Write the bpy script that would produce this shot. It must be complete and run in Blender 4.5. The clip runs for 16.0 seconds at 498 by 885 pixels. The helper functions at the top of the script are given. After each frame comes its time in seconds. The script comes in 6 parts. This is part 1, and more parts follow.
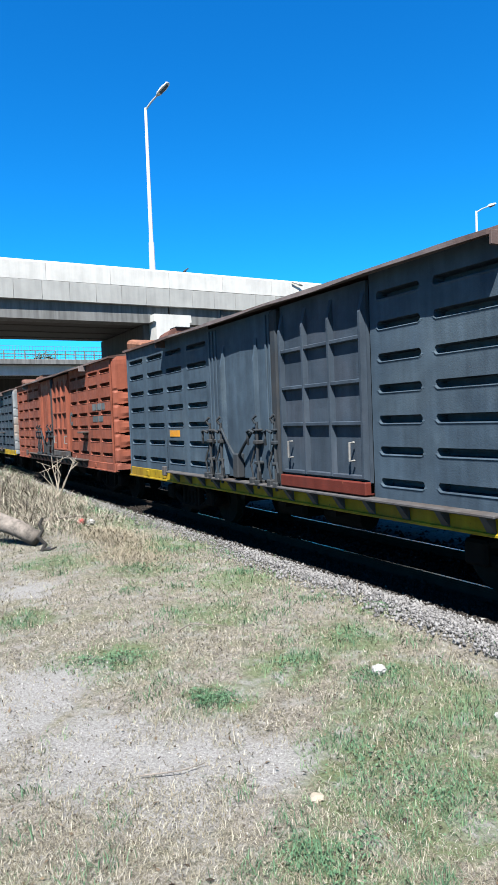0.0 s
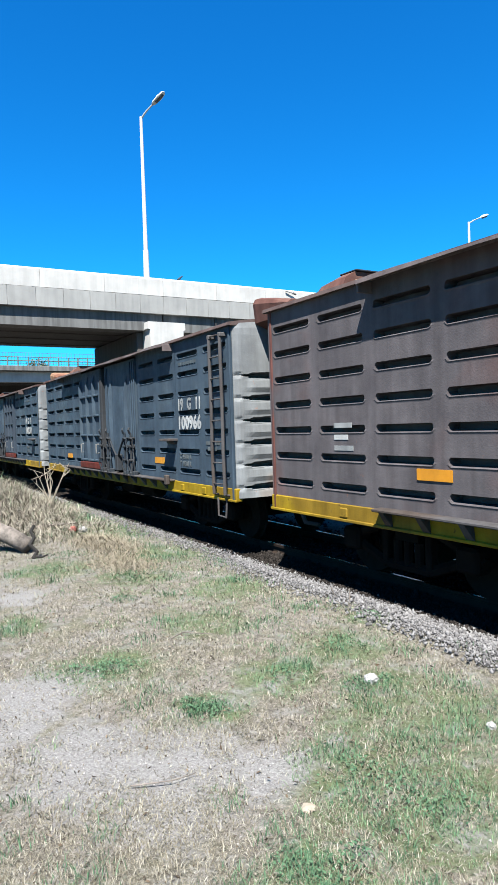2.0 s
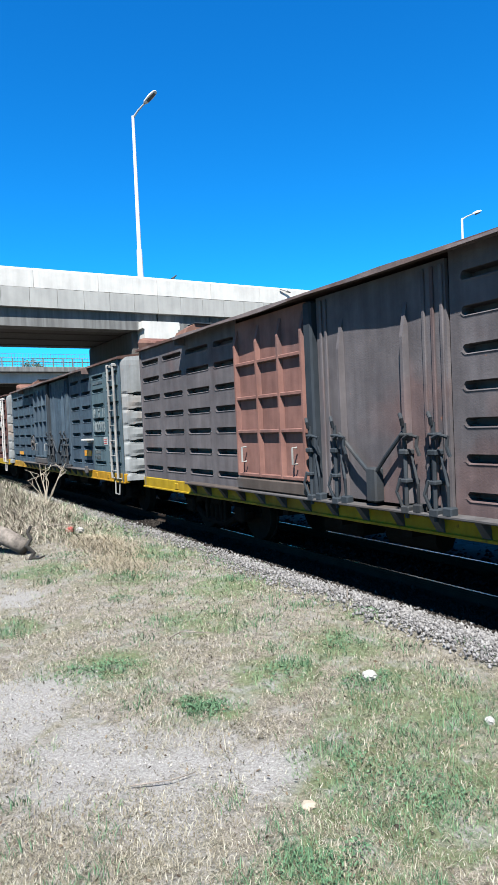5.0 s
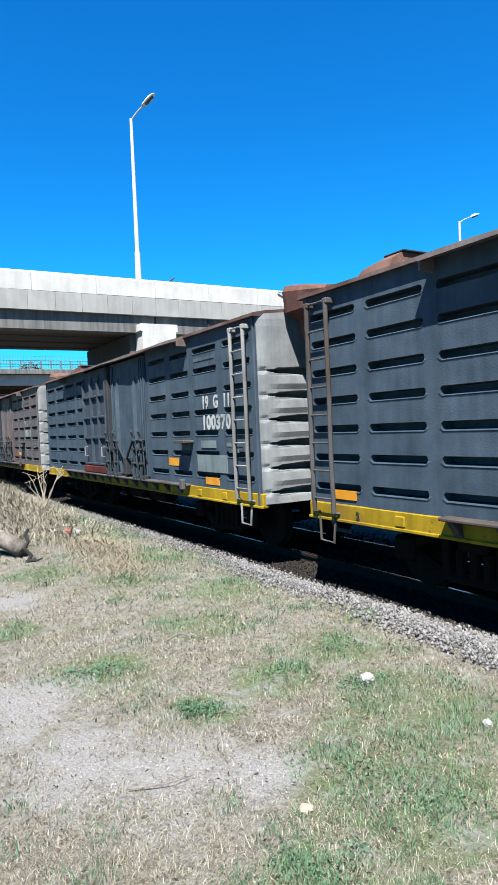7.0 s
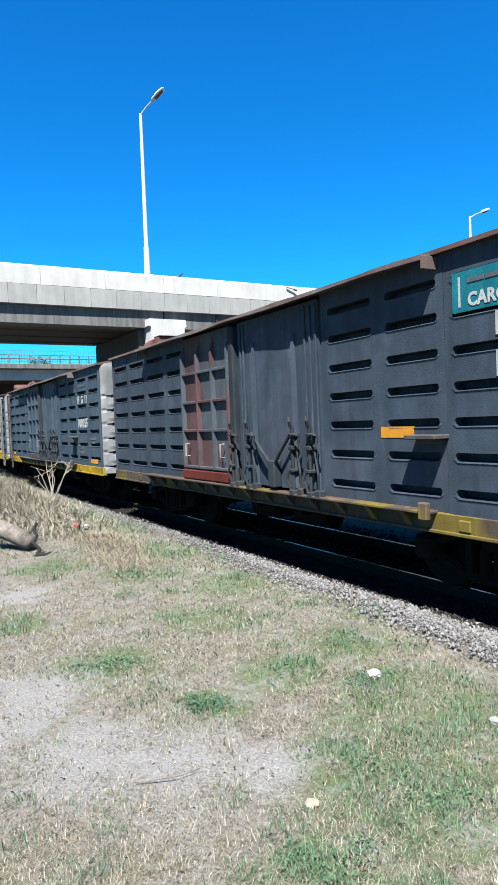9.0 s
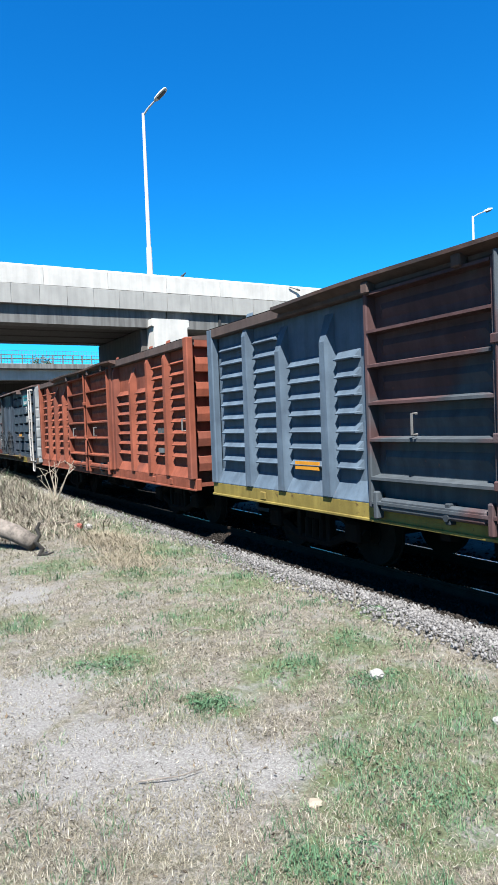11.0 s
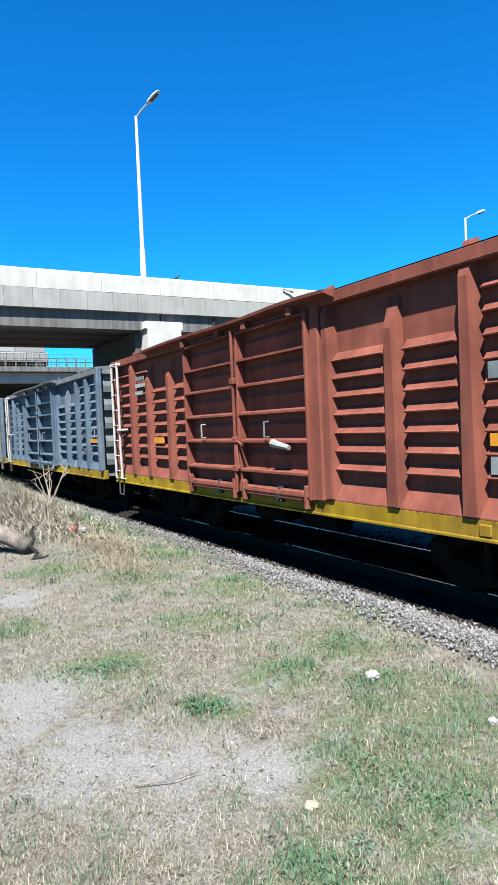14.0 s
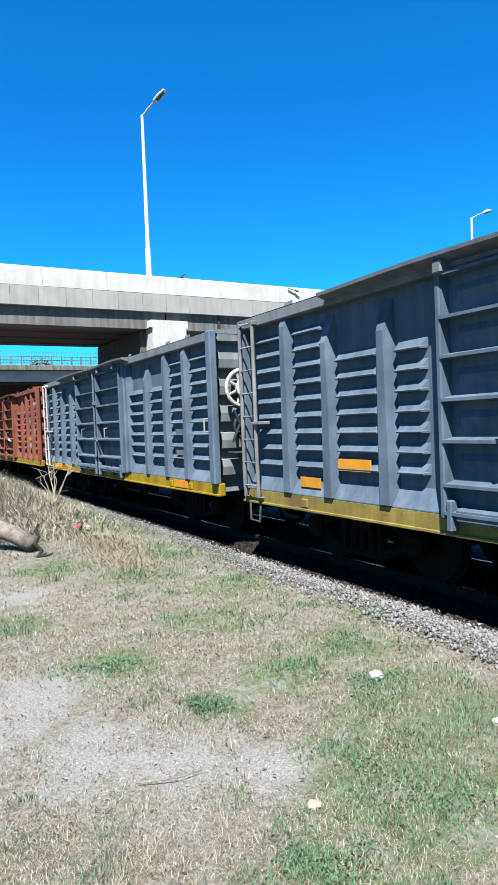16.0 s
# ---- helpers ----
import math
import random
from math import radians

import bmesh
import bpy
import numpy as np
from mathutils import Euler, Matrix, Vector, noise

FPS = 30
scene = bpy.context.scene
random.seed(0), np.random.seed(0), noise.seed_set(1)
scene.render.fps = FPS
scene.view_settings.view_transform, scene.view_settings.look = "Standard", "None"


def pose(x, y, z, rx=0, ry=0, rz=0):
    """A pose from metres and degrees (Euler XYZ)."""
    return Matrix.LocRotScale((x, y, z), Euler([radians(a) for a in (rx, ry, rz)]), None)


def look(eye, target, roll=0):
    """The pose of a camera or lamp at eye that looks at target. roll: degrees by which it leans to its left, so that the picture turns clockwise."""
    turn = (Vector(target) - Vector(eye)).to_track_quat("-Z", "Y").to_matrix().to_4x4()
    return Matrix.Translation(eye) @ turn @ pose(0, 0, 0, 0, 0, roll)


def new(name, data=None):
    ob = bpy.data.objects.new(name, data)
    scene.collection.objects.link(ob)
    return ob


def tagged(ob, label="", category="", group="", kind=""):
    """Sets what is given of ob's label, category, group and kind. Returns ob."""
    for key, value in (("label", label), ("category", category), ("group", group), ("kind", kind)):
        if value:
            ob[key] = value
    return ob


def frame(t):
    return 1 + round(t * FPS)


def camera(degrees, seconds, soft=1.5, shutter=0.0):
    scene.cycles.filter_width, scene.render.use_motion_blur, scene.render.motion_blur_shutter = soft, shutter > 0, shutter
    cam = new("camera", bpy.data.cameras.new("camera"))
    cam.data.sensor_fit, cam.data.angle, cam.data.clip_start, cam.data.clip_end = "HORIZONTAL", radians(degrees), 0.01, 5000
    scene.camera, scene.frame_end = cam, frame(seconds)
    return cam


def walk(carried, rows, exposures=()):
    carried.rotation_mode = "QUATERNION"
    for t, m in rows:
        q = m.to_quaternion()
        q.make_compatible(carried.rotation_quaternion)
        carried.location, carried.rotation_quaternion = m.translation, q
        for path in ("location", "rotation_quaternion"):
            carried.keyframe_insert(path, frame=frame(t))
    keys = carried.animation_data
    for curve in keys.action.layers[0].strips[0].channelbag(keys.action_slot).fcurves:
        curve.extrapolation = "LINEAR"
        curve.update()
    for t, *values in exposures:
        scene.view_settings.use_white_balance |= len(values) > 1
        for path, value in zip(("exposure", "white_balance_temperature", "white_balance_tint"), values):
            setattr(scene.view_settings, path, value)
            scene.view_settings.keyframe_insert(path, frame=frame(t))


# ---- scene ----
cam = camera(42.0, 16.0, soft=1.5)
PATH = [
    (0.0, pose(0, 0, 1.75, 87.85, 2.21, -29.54)),
    (0.5, pose(0, 0, 1.75, 87.75, 2.28, -30.06)),
    (1.0, pose(0, 0, 1.75, 87.83, 2.52, -29.97)),
    (1.5, pose(0, 0, 1.75, 88.22, 2.27, -30.00)),
    (2.0, pose(0, 0, 1.75, 88.53, 1.88, -30.14)),
    (2.5, pose(0, 0, 1.75, 88.36, 2.21, -30.29)),
    (3.0, pose(0, 0, 1.75, 88.28, 2.26, -30.13)),
    (3.5, pose(0, 0, 1.75, 88.40, 2.37, -30.33)),
    (4.0, pose(0, 0, 1.75, 88.28, 2.54, -30.48)),
    (6.5, pose(0, 0, 1.75, 88.61, 2.49, -30.62)),
    (7.0, pose(0, 0, 1.75, 88.59, 2.51, -30.70)),
    (7.5, pose(0, 0, 1.75, 88.69, 2.73, -30.74)),
    (8.0, pose(0, 0, 1.75, 88.41, 2.54, -30.53)),
    (8.5, pose(0, 0, 1.75, 88.27, 2.29, -30.50)),
    (9.0, pose(0, 0, 1.75, 88.23, 2.23, -29.99)),
    (11.5, pose(0, 0, 1.75, 88.24, 2.25, -29.75)),
    (12.0, pose(0, 0, 1.75, 88.37, 2.27, -29.91)),
    (12.5, pose(0, 0, 1.75, 88.14, 2.44, -30.21)),
    (13.0, pose(0, 0, 1.75, 87.88, 2.66, -30.12)),
    (13.5, pose(0, 0, 1.75, 88.12, 2.47, -30.48)),
    (14.0, pose(0, 0, 1.75, 88.39, 2.54, -30.25)),
    (14.5, pose(0, 0, 1.75, 88.37, 2.48, -30.20)),
    (15.0, pose(0, 0, 1.75, 88.23, 2.11, -29.97)),
    (15.5, pose(0, 0, 1.75, 88.16, 2.13, -29.95)),
    (16.0, pose(0, 0, 1.75, 88.33, 2.29, -29.84)),
]
walk(cam, PATH)

# ---- world, sun, exposure ----
SUN_DIR = Vector((-0.39, -0.50, 1.0)).normalized()
world = bpy.data.worlds.new("sky")
world.use_nodes = True
scene.world = world
wn, wl = world.node_tree.nodes, world.node_tree.links
sky = wn.new("ShaderNodeTexSky")
sky.sky_type, sky.sun_disc = "NISHITA", False
sky.sun_elevation = math.asin(SUN_DIR.z)
sky.sun_rotation = math.atan2(SUN_DIR.x, SUN_DIR.y)
sky.air_density, sky.dust_density, sky.ozone_density = 1.0, 0.2, 3.0
sat = wn.new("ShaderNodeHueSaturation")
sat.inputs["Saturation"].default_value = 1.3
tint = wn.new("ShaderNodeMix")
tint.data_type, tint.blend_type = "RGBA", "MULTIPLY"
tint.inputs[0].default_value = 1.0
tint.inputs[7].default_value = (0.11, 0.92, 1.26, 1)
wl.new(sky.outputs[0], sat.inputs["Color"])
wl.new(sat.outputs[0], tint.inputs[6])
wl.new(tint.outputs[2], wn["Background"].inputs["Color"])
wn["Background"].inputs["Strength"].default_value = 0.0412
sun = new("sun", bpy.data.lights.new("sun", "SUN"))
sun.data.energy, sun.data.angle, sun.data.color = 5.3, radians(0.5), (1.0, 0.965, 0.90)
sun.matrix_basis = look(SUN_DIR * 60, (0, 0, 0))
scene.view_settings.exposure = 2.155


# ---- mesh helpers ----
class Geo:
    """Vertices and faces of one mesh."""

    def __init__(self):
        self.v, self.f = [], []

    def add(self, verts, faces):
        n = len(self.v)
        self.v += [tuple(p) for p in verts]
        self.f += [tuple(n + i for i in f) for f in faces]
        return self

    def box(self, x0, x1, y0, y1, z0, z1, b=0.0):
        if b <= 0:
            v = [(x, y, z) for x in (x0, x1) for y in (y0, y1) for z in (z0, z1)]
            return self.add(v, [(0, 1, 3, 2), (4, 6, 7, 5), (0, 4, 5, 1), (2, 3, 7, 6), (0, 2, 6, 4), (1, 5, 7, 3)])
        b = min(b, (x1 - x0) * 0.45, (y1 - y0) * 0.45, (z1 - z0) * 0.45)
        v, idx = [], {}
        for i, (x, sx) in enumerate(((x0, 1), (x1, -1))):
            for j, (y, sy) in enumerate(((y0, 1), (y1, -1))):
                for k, (z, sz) in enumerate(((z0, 1), (z1, -1))):
                    idx[i, j, k] = len(v)
                    v += [(x, y + sy * b, z + sz * b), (x + sx * b, y, z + sz * b), (x + sx * b, y + sy * b, z)]
        f = []
        for i in (0, 1):
            q = [idx[i, 0, 0], idx[i, 1, 0], idx[i, 1, 1], idx[i, 0, 1]]
            f.append(q if i else q[::-1])
            q = [idx[0, i, 0] + 1, idx[0, i, 1] + 1, idx[1, i, 1] + 1, idx[1, i, 0] + 1]
            f.append(q if i else q[::-1])
            q = [idx[0, 0, i] + 2, idx[1, 0, i] + 2, idx[1, 1, i] + 2, idx[0, 1, i] + 2]
            f.append(q if i else q[::-1])
        for a in (0, 1):
            for c in (0, 1):
                f.append((idx[0, a, c] + 1, idx[1, a, c] + 1, idx[1, a, c] + 2, idx[0, a, c] + 2))
                f.append((idx[a, 0, c], idx[a, 1, c], idx[a, 1, c] + 2, idx[a, 0, c] + 2))
                f.append((idx[a, c, 0], idx[a, c, 1], idx[a, c, 1] + 1, idx[a, c, 0] + 1))
                for k in (0, 1):
                    f.append((idx[a, c, k], idx[a, c, k] + 1, idx[a, c, k] + 2))
        return self.add(v, f)

    def tube(self, pts, r, n=8, r1=None, cap=True):
        pts = [Vector(p) for p in pts]
        r1 = r if r1 is None else r1
        rings = []
        for i, p in enumerate(pts):
            d = (pts[min(i + 1, len(pts) - 1)] - pts[max(i - 1, 0)]).normalized()
            a = d.orthogonal().normalized() if i == 0 else (a - d * a.dot(d)).normalized()
            c, rad = d.cross(a), r + (r1 - r) * i / max(1, len(pts) - 1)
            rings.append([p + (a * math.cos(2 * math.pi * k / n) + c * math.sin(2 * math.pi * k / n)) * rad for k in range(n)])
        v = [q for ring in rings for q in ring]
        f = [(i * n + k, i * n + (k + 1) % n, (i + 1) * n + (k + 1) % n, (i + 1) * n + k) for i in range(len(pts) - 1) for k in range(n)]
        if cap:
            f += [tuple(range(n))[::-1], tuple((len(pts) - 1) * n + k for k in range(n))]
        return self.add(v, f)

    def grid(self, us, ws, place):
        n = len(ws)
        v = [place(u, w) for u in us for w in ws]
        return self.add(v, [(i * n + j, (i + 1) * n + j, (i + 1) * n + j + 1, i * n + j + 1) for i in range(len(us) - 1) for j in range(n - 1)])

    def prism(self, outline, y0, y1):
        """A solid with an outline of (x, z) points swept from y0 to y1."""
        n = len(outline)
        v = [(x, y, z) for y in (y0, y1) for x, z in outline]
        return self.add(v, [(i, (i + 1) % n, n + (i + 1) % n, n + i) for i in range(n)] + [tuple(range(n))[::-1], tuple(range(n, 2 * n))])

    def mesh(self, name, smooth=False):
        me = bpy.data.meshes.new(name)
        me.from_pydata(self.v, [], self.f)
        bm = bmesh.new()
        bm.from_mesh(me)
        bmesh.ops.recalc_face_normals(bm, faces=bm.faces)
        bm.to_mesh(me)
        bm.free()
        if smooth:
            me.shade_smooth()
        return me


CACHE = {}


def cached(key, build, smooth=False):
    if key not in CACHE:
        g = Geo()
        build(g)
        CACHE[key] = g.mesh(key.split("|")[0], smooth)
        CACHE[key].materials.append(None)
    return CACHE[key]


def part(name, me, mat, parent, label="", m=None):
    """One mesh object under a thing or a part; the mesh may be shared."""
    if isinstance(me, Geo):
        me = me.mesh(name)
    if not len(me.materials):
        me.materials.append(None)
    ob = new(name, me)
    ob.material_slots[0].link = "OBJECT"
    ob.material_slots[0].material = mat
    ob.parent = parent
    if m is not None:
        ob.matrix_basis = m
    if label:
        tagged(ob, label)
    return ob


def thing(name, me, mat, label, category, group="", kind="", m=None):
    ob = part(name, me, mat, None, "", m)
    return tagged(ob, label, category, group, kind)


def empty(name, label, category, group="", m=None, kind=""):
    ob = new(name)
    ob.empty_display_size = 0.2
    if m is not None:
        ob.matrix_basis = m
    return tagged(ob, label, category, group, kind)


# ---- materials ----
def nodes_of(name):
    mat = bpy.data.materials.new(name)
    mat.use_nodes = True
    nt = mat.node_tree
    return mat, nt.nodes, nt.links, nt.nodes["Principled BSDF"]


def coords(N, L, scale=(1, 1, 1), spread=40.0):
    tc, oi = N.new("ShaderNodeTexCoord"), N.new("ShaderNodeObjectInfo")
    mul = N.new("ShaderNodeMath")
    mul.operation, mul.inputs[1].default_value = "MULTIPLY", spread
    L.new(oi.outputs["Random"], mul.inputs[0])
    mp = N.new("ShaderNodeMapping")
    mp.inputs["Scale"].default_value = scale
    L.new(tc.outputs["Object"], mp.inputs["Vector"])
    L.new(mul.outputs[0], mp.inputs["Location"])
    return mp.outputs[0]


def noise_tex(N, L, vec, scale, detail=4.0, rough=0.55):
    n = N.new("ShaderNodeTexNoise")
    n.inputs["Scale"].default_value, n.inputs["Detail"].default_value, n.inputs["Roughness"].default_value = scale, detail, rough
    if vec is not None:
        L.new(vec, n.inputs["Vector"])
    return n.outputs["Fac"]


def ramp(N, L, fac, stops):
    r = N.new("ShaderNodeValToRGB")
    e = r.color_ramp.elements
    while len(e) < len(stops):
        e.new(0.5)
    for el, (p, c) in zip(e, stops):
        el.position, el.color = p, (*c, 1) if len(c) == 3 else c
    L.new(fac, r.inputs["Fac"])
    return r.outputs["Color"]


def mix(N, L, fac, a, b, mode="MIX"):
    m = N.new("ShaderNodeMix")
    m.data_type, m.blend_type = "RGBA", mode
    if isinstance(fac, float):
        m.inputs[0].default_value = fac
    else:
        L.new(fac, m.inputs[0])
    for i, c in ((6, a), (7, b)):
        if isinstance(c, tuple):
            m.inputs[i].default_value = (*c, 1)
        else:
            L.new(c, m.inputs[i])
    return m.outputs[2]


def bump(N, L, p, fac, strength, dist=0.01):
    b = N.new("ShaderNodeBump")
    b.inputs["Strength"].default_value, b.inputs["Distance"].default_value = strength, dist
    L.new(fac, b.inputs["Height"])
    L.new(b.outputs[0], p.inputs["Normal"])


BW = lambda lo, hi: [(lo, (0, 0, 0)), (hi, (1, 1, 1))]


def paint(name, base, second, rust=0.35, patch=0.55, rough=0.55, rust_col=(0.16, 0.065, 0.035), specular=0.07):
    """Worn paint: repainted patches, vertical streaks, rust spots, dust grain."""
    mat, N, L, p = nodes_of(name)
    v = coords(N, L)
    vs = coords(N, L, (5.0, 5.0, 0.5))
    big = ramp(N, L, noise_tex(N, L, v, 0.7, 3), BW(patch - 0.03, patch + 0.05))
    c = mix(N, L, big, base, second)
    cloud = ramp(N, L, noise_tex(N, L, v, 2.3, 5, 0.65), [(0.3, (0.76, 0.76, 0.78)), (0.52, (1.0, 1.0, 1.0)), (0.7, (1.22, 1.21, 1.20))])
    c = mix(N, L, 1.0, c, cloud, "MULTIPLY")
    streak = ramp(N, L, noise_tex(N, L, vs, 1.6, 5, 0.6), [(0.35, (0.76, 0.75, 0.74)), (0.66, (1.16, 1.16, 1.16))])
    c = mix(N, L, 0.7, c, streak, "MULTIPLY")
    spots = ramp(N, L, noise_tex(N, L, v, 9.0, 8, 0.7), BW(0.72 - 0.22 * rust, 0.80 - 0.18 * rust))
    c = mix(N, L, spots, c, rust_col)
    L.new(c, p.inputs["Base Color"])
    grain = noise_tex(N, L, v, 60.0, 4)
    r = ramp(N, L, noise_tex(N, L, v, 5.0, 4), [(0.3, (rough - 0.08,) * 3), (0.7, (rough + 0.2,) * 3)])
    L.new(r, p.inputs["Roughness"])
    p.inputs["Specular IOR Level"].default_value = specular
    dent = N.new("ShaderNodeMath")
    dent.operation = "MULTIPLY_ADD"
    dent.inputs[1].default_value = 6.0
    L.new(noise_tex(N, L, v, 1.8, 2), dent.inputs[0])
    L.new(grain, dent.inputs[2])
    bump(N, L, p, dent.outputs[0], 0.35, 0.006)
    return mat


def plain(name, base, rough=0.6, metal=0.0, var=0.25, scale=6.0, bump_s=0.2, spec=0.4):
    mat, N, L, p = nodes_of(name)
    v = coords(N, L)
    k = ramp(N, L, noise_tex(N, L, v, scale, 6, 0.65), [(0.3, (1 - var,) * 3), (0.7, (1 + var,) * 3)])
    c = mix(N, L, 1.0, base, k, "MULTIPLY")
    L.new(c, p.inputs["Base Color"])
    p.inputs["Roughness"].default_value, p.inputs["Metallic"].default_value = rough, metal
    p.inputs["Specular IOR Level"].default_value = spec
    bump(N, L, p, noise_tex(N, L, v, scale * 8, 4), bump_s, 0.004)
    return mat


def concrete(name, base, streak=0.35):
    mat, N, L, p = nodes_of(name)
    v = coords(N, L, spread=25.0)
    vs = coords(N, L, (3.0, 3.0, 0.25), spread=25.0)
    c = mix(N, L, 1.0, base, ramp(N, L, noise_tex(N, L, v, 0.8, 6, 0.65), [(0.3, (0.82, 0.82, 0.82)), (0.7, (1.1, 1.1, 1.09))]), "MULTIPLY")
    st = ramp(N, L, noise_tex(N, L, vs, 1.5, 6, 0.6), [(0.38, (1 - streak,) * 3), (0.58, (1, 1, 1))])
    c = mix(N, L, 1.0, c, st, "MULTIPLY")
    L.new(c, p.inputs["Base Color"])
    p.inputs["Roughness"].default_value = 0.9
    bump(N, L, p, noise_tex(N, L, v, 25.0, 6), 0.3, 0.01)
    return mat


def islands(name, stops, rough=0.8, spec=0.2, trans=0.0):
    """Loose small pieces, each with a shade of its own."""
    mat, N, L, p = nodes_of(name)
    g = N.new("ShaderNodeNewGeometry")
    L.new(ramp(N, L, g.outputs["Random Per Island"], stops), p.inputs["Base Color"])
    p.inputs["Roughness"].default_value, p.inputs["Specular IOR Level"].default_value = rough, spec
    return mat


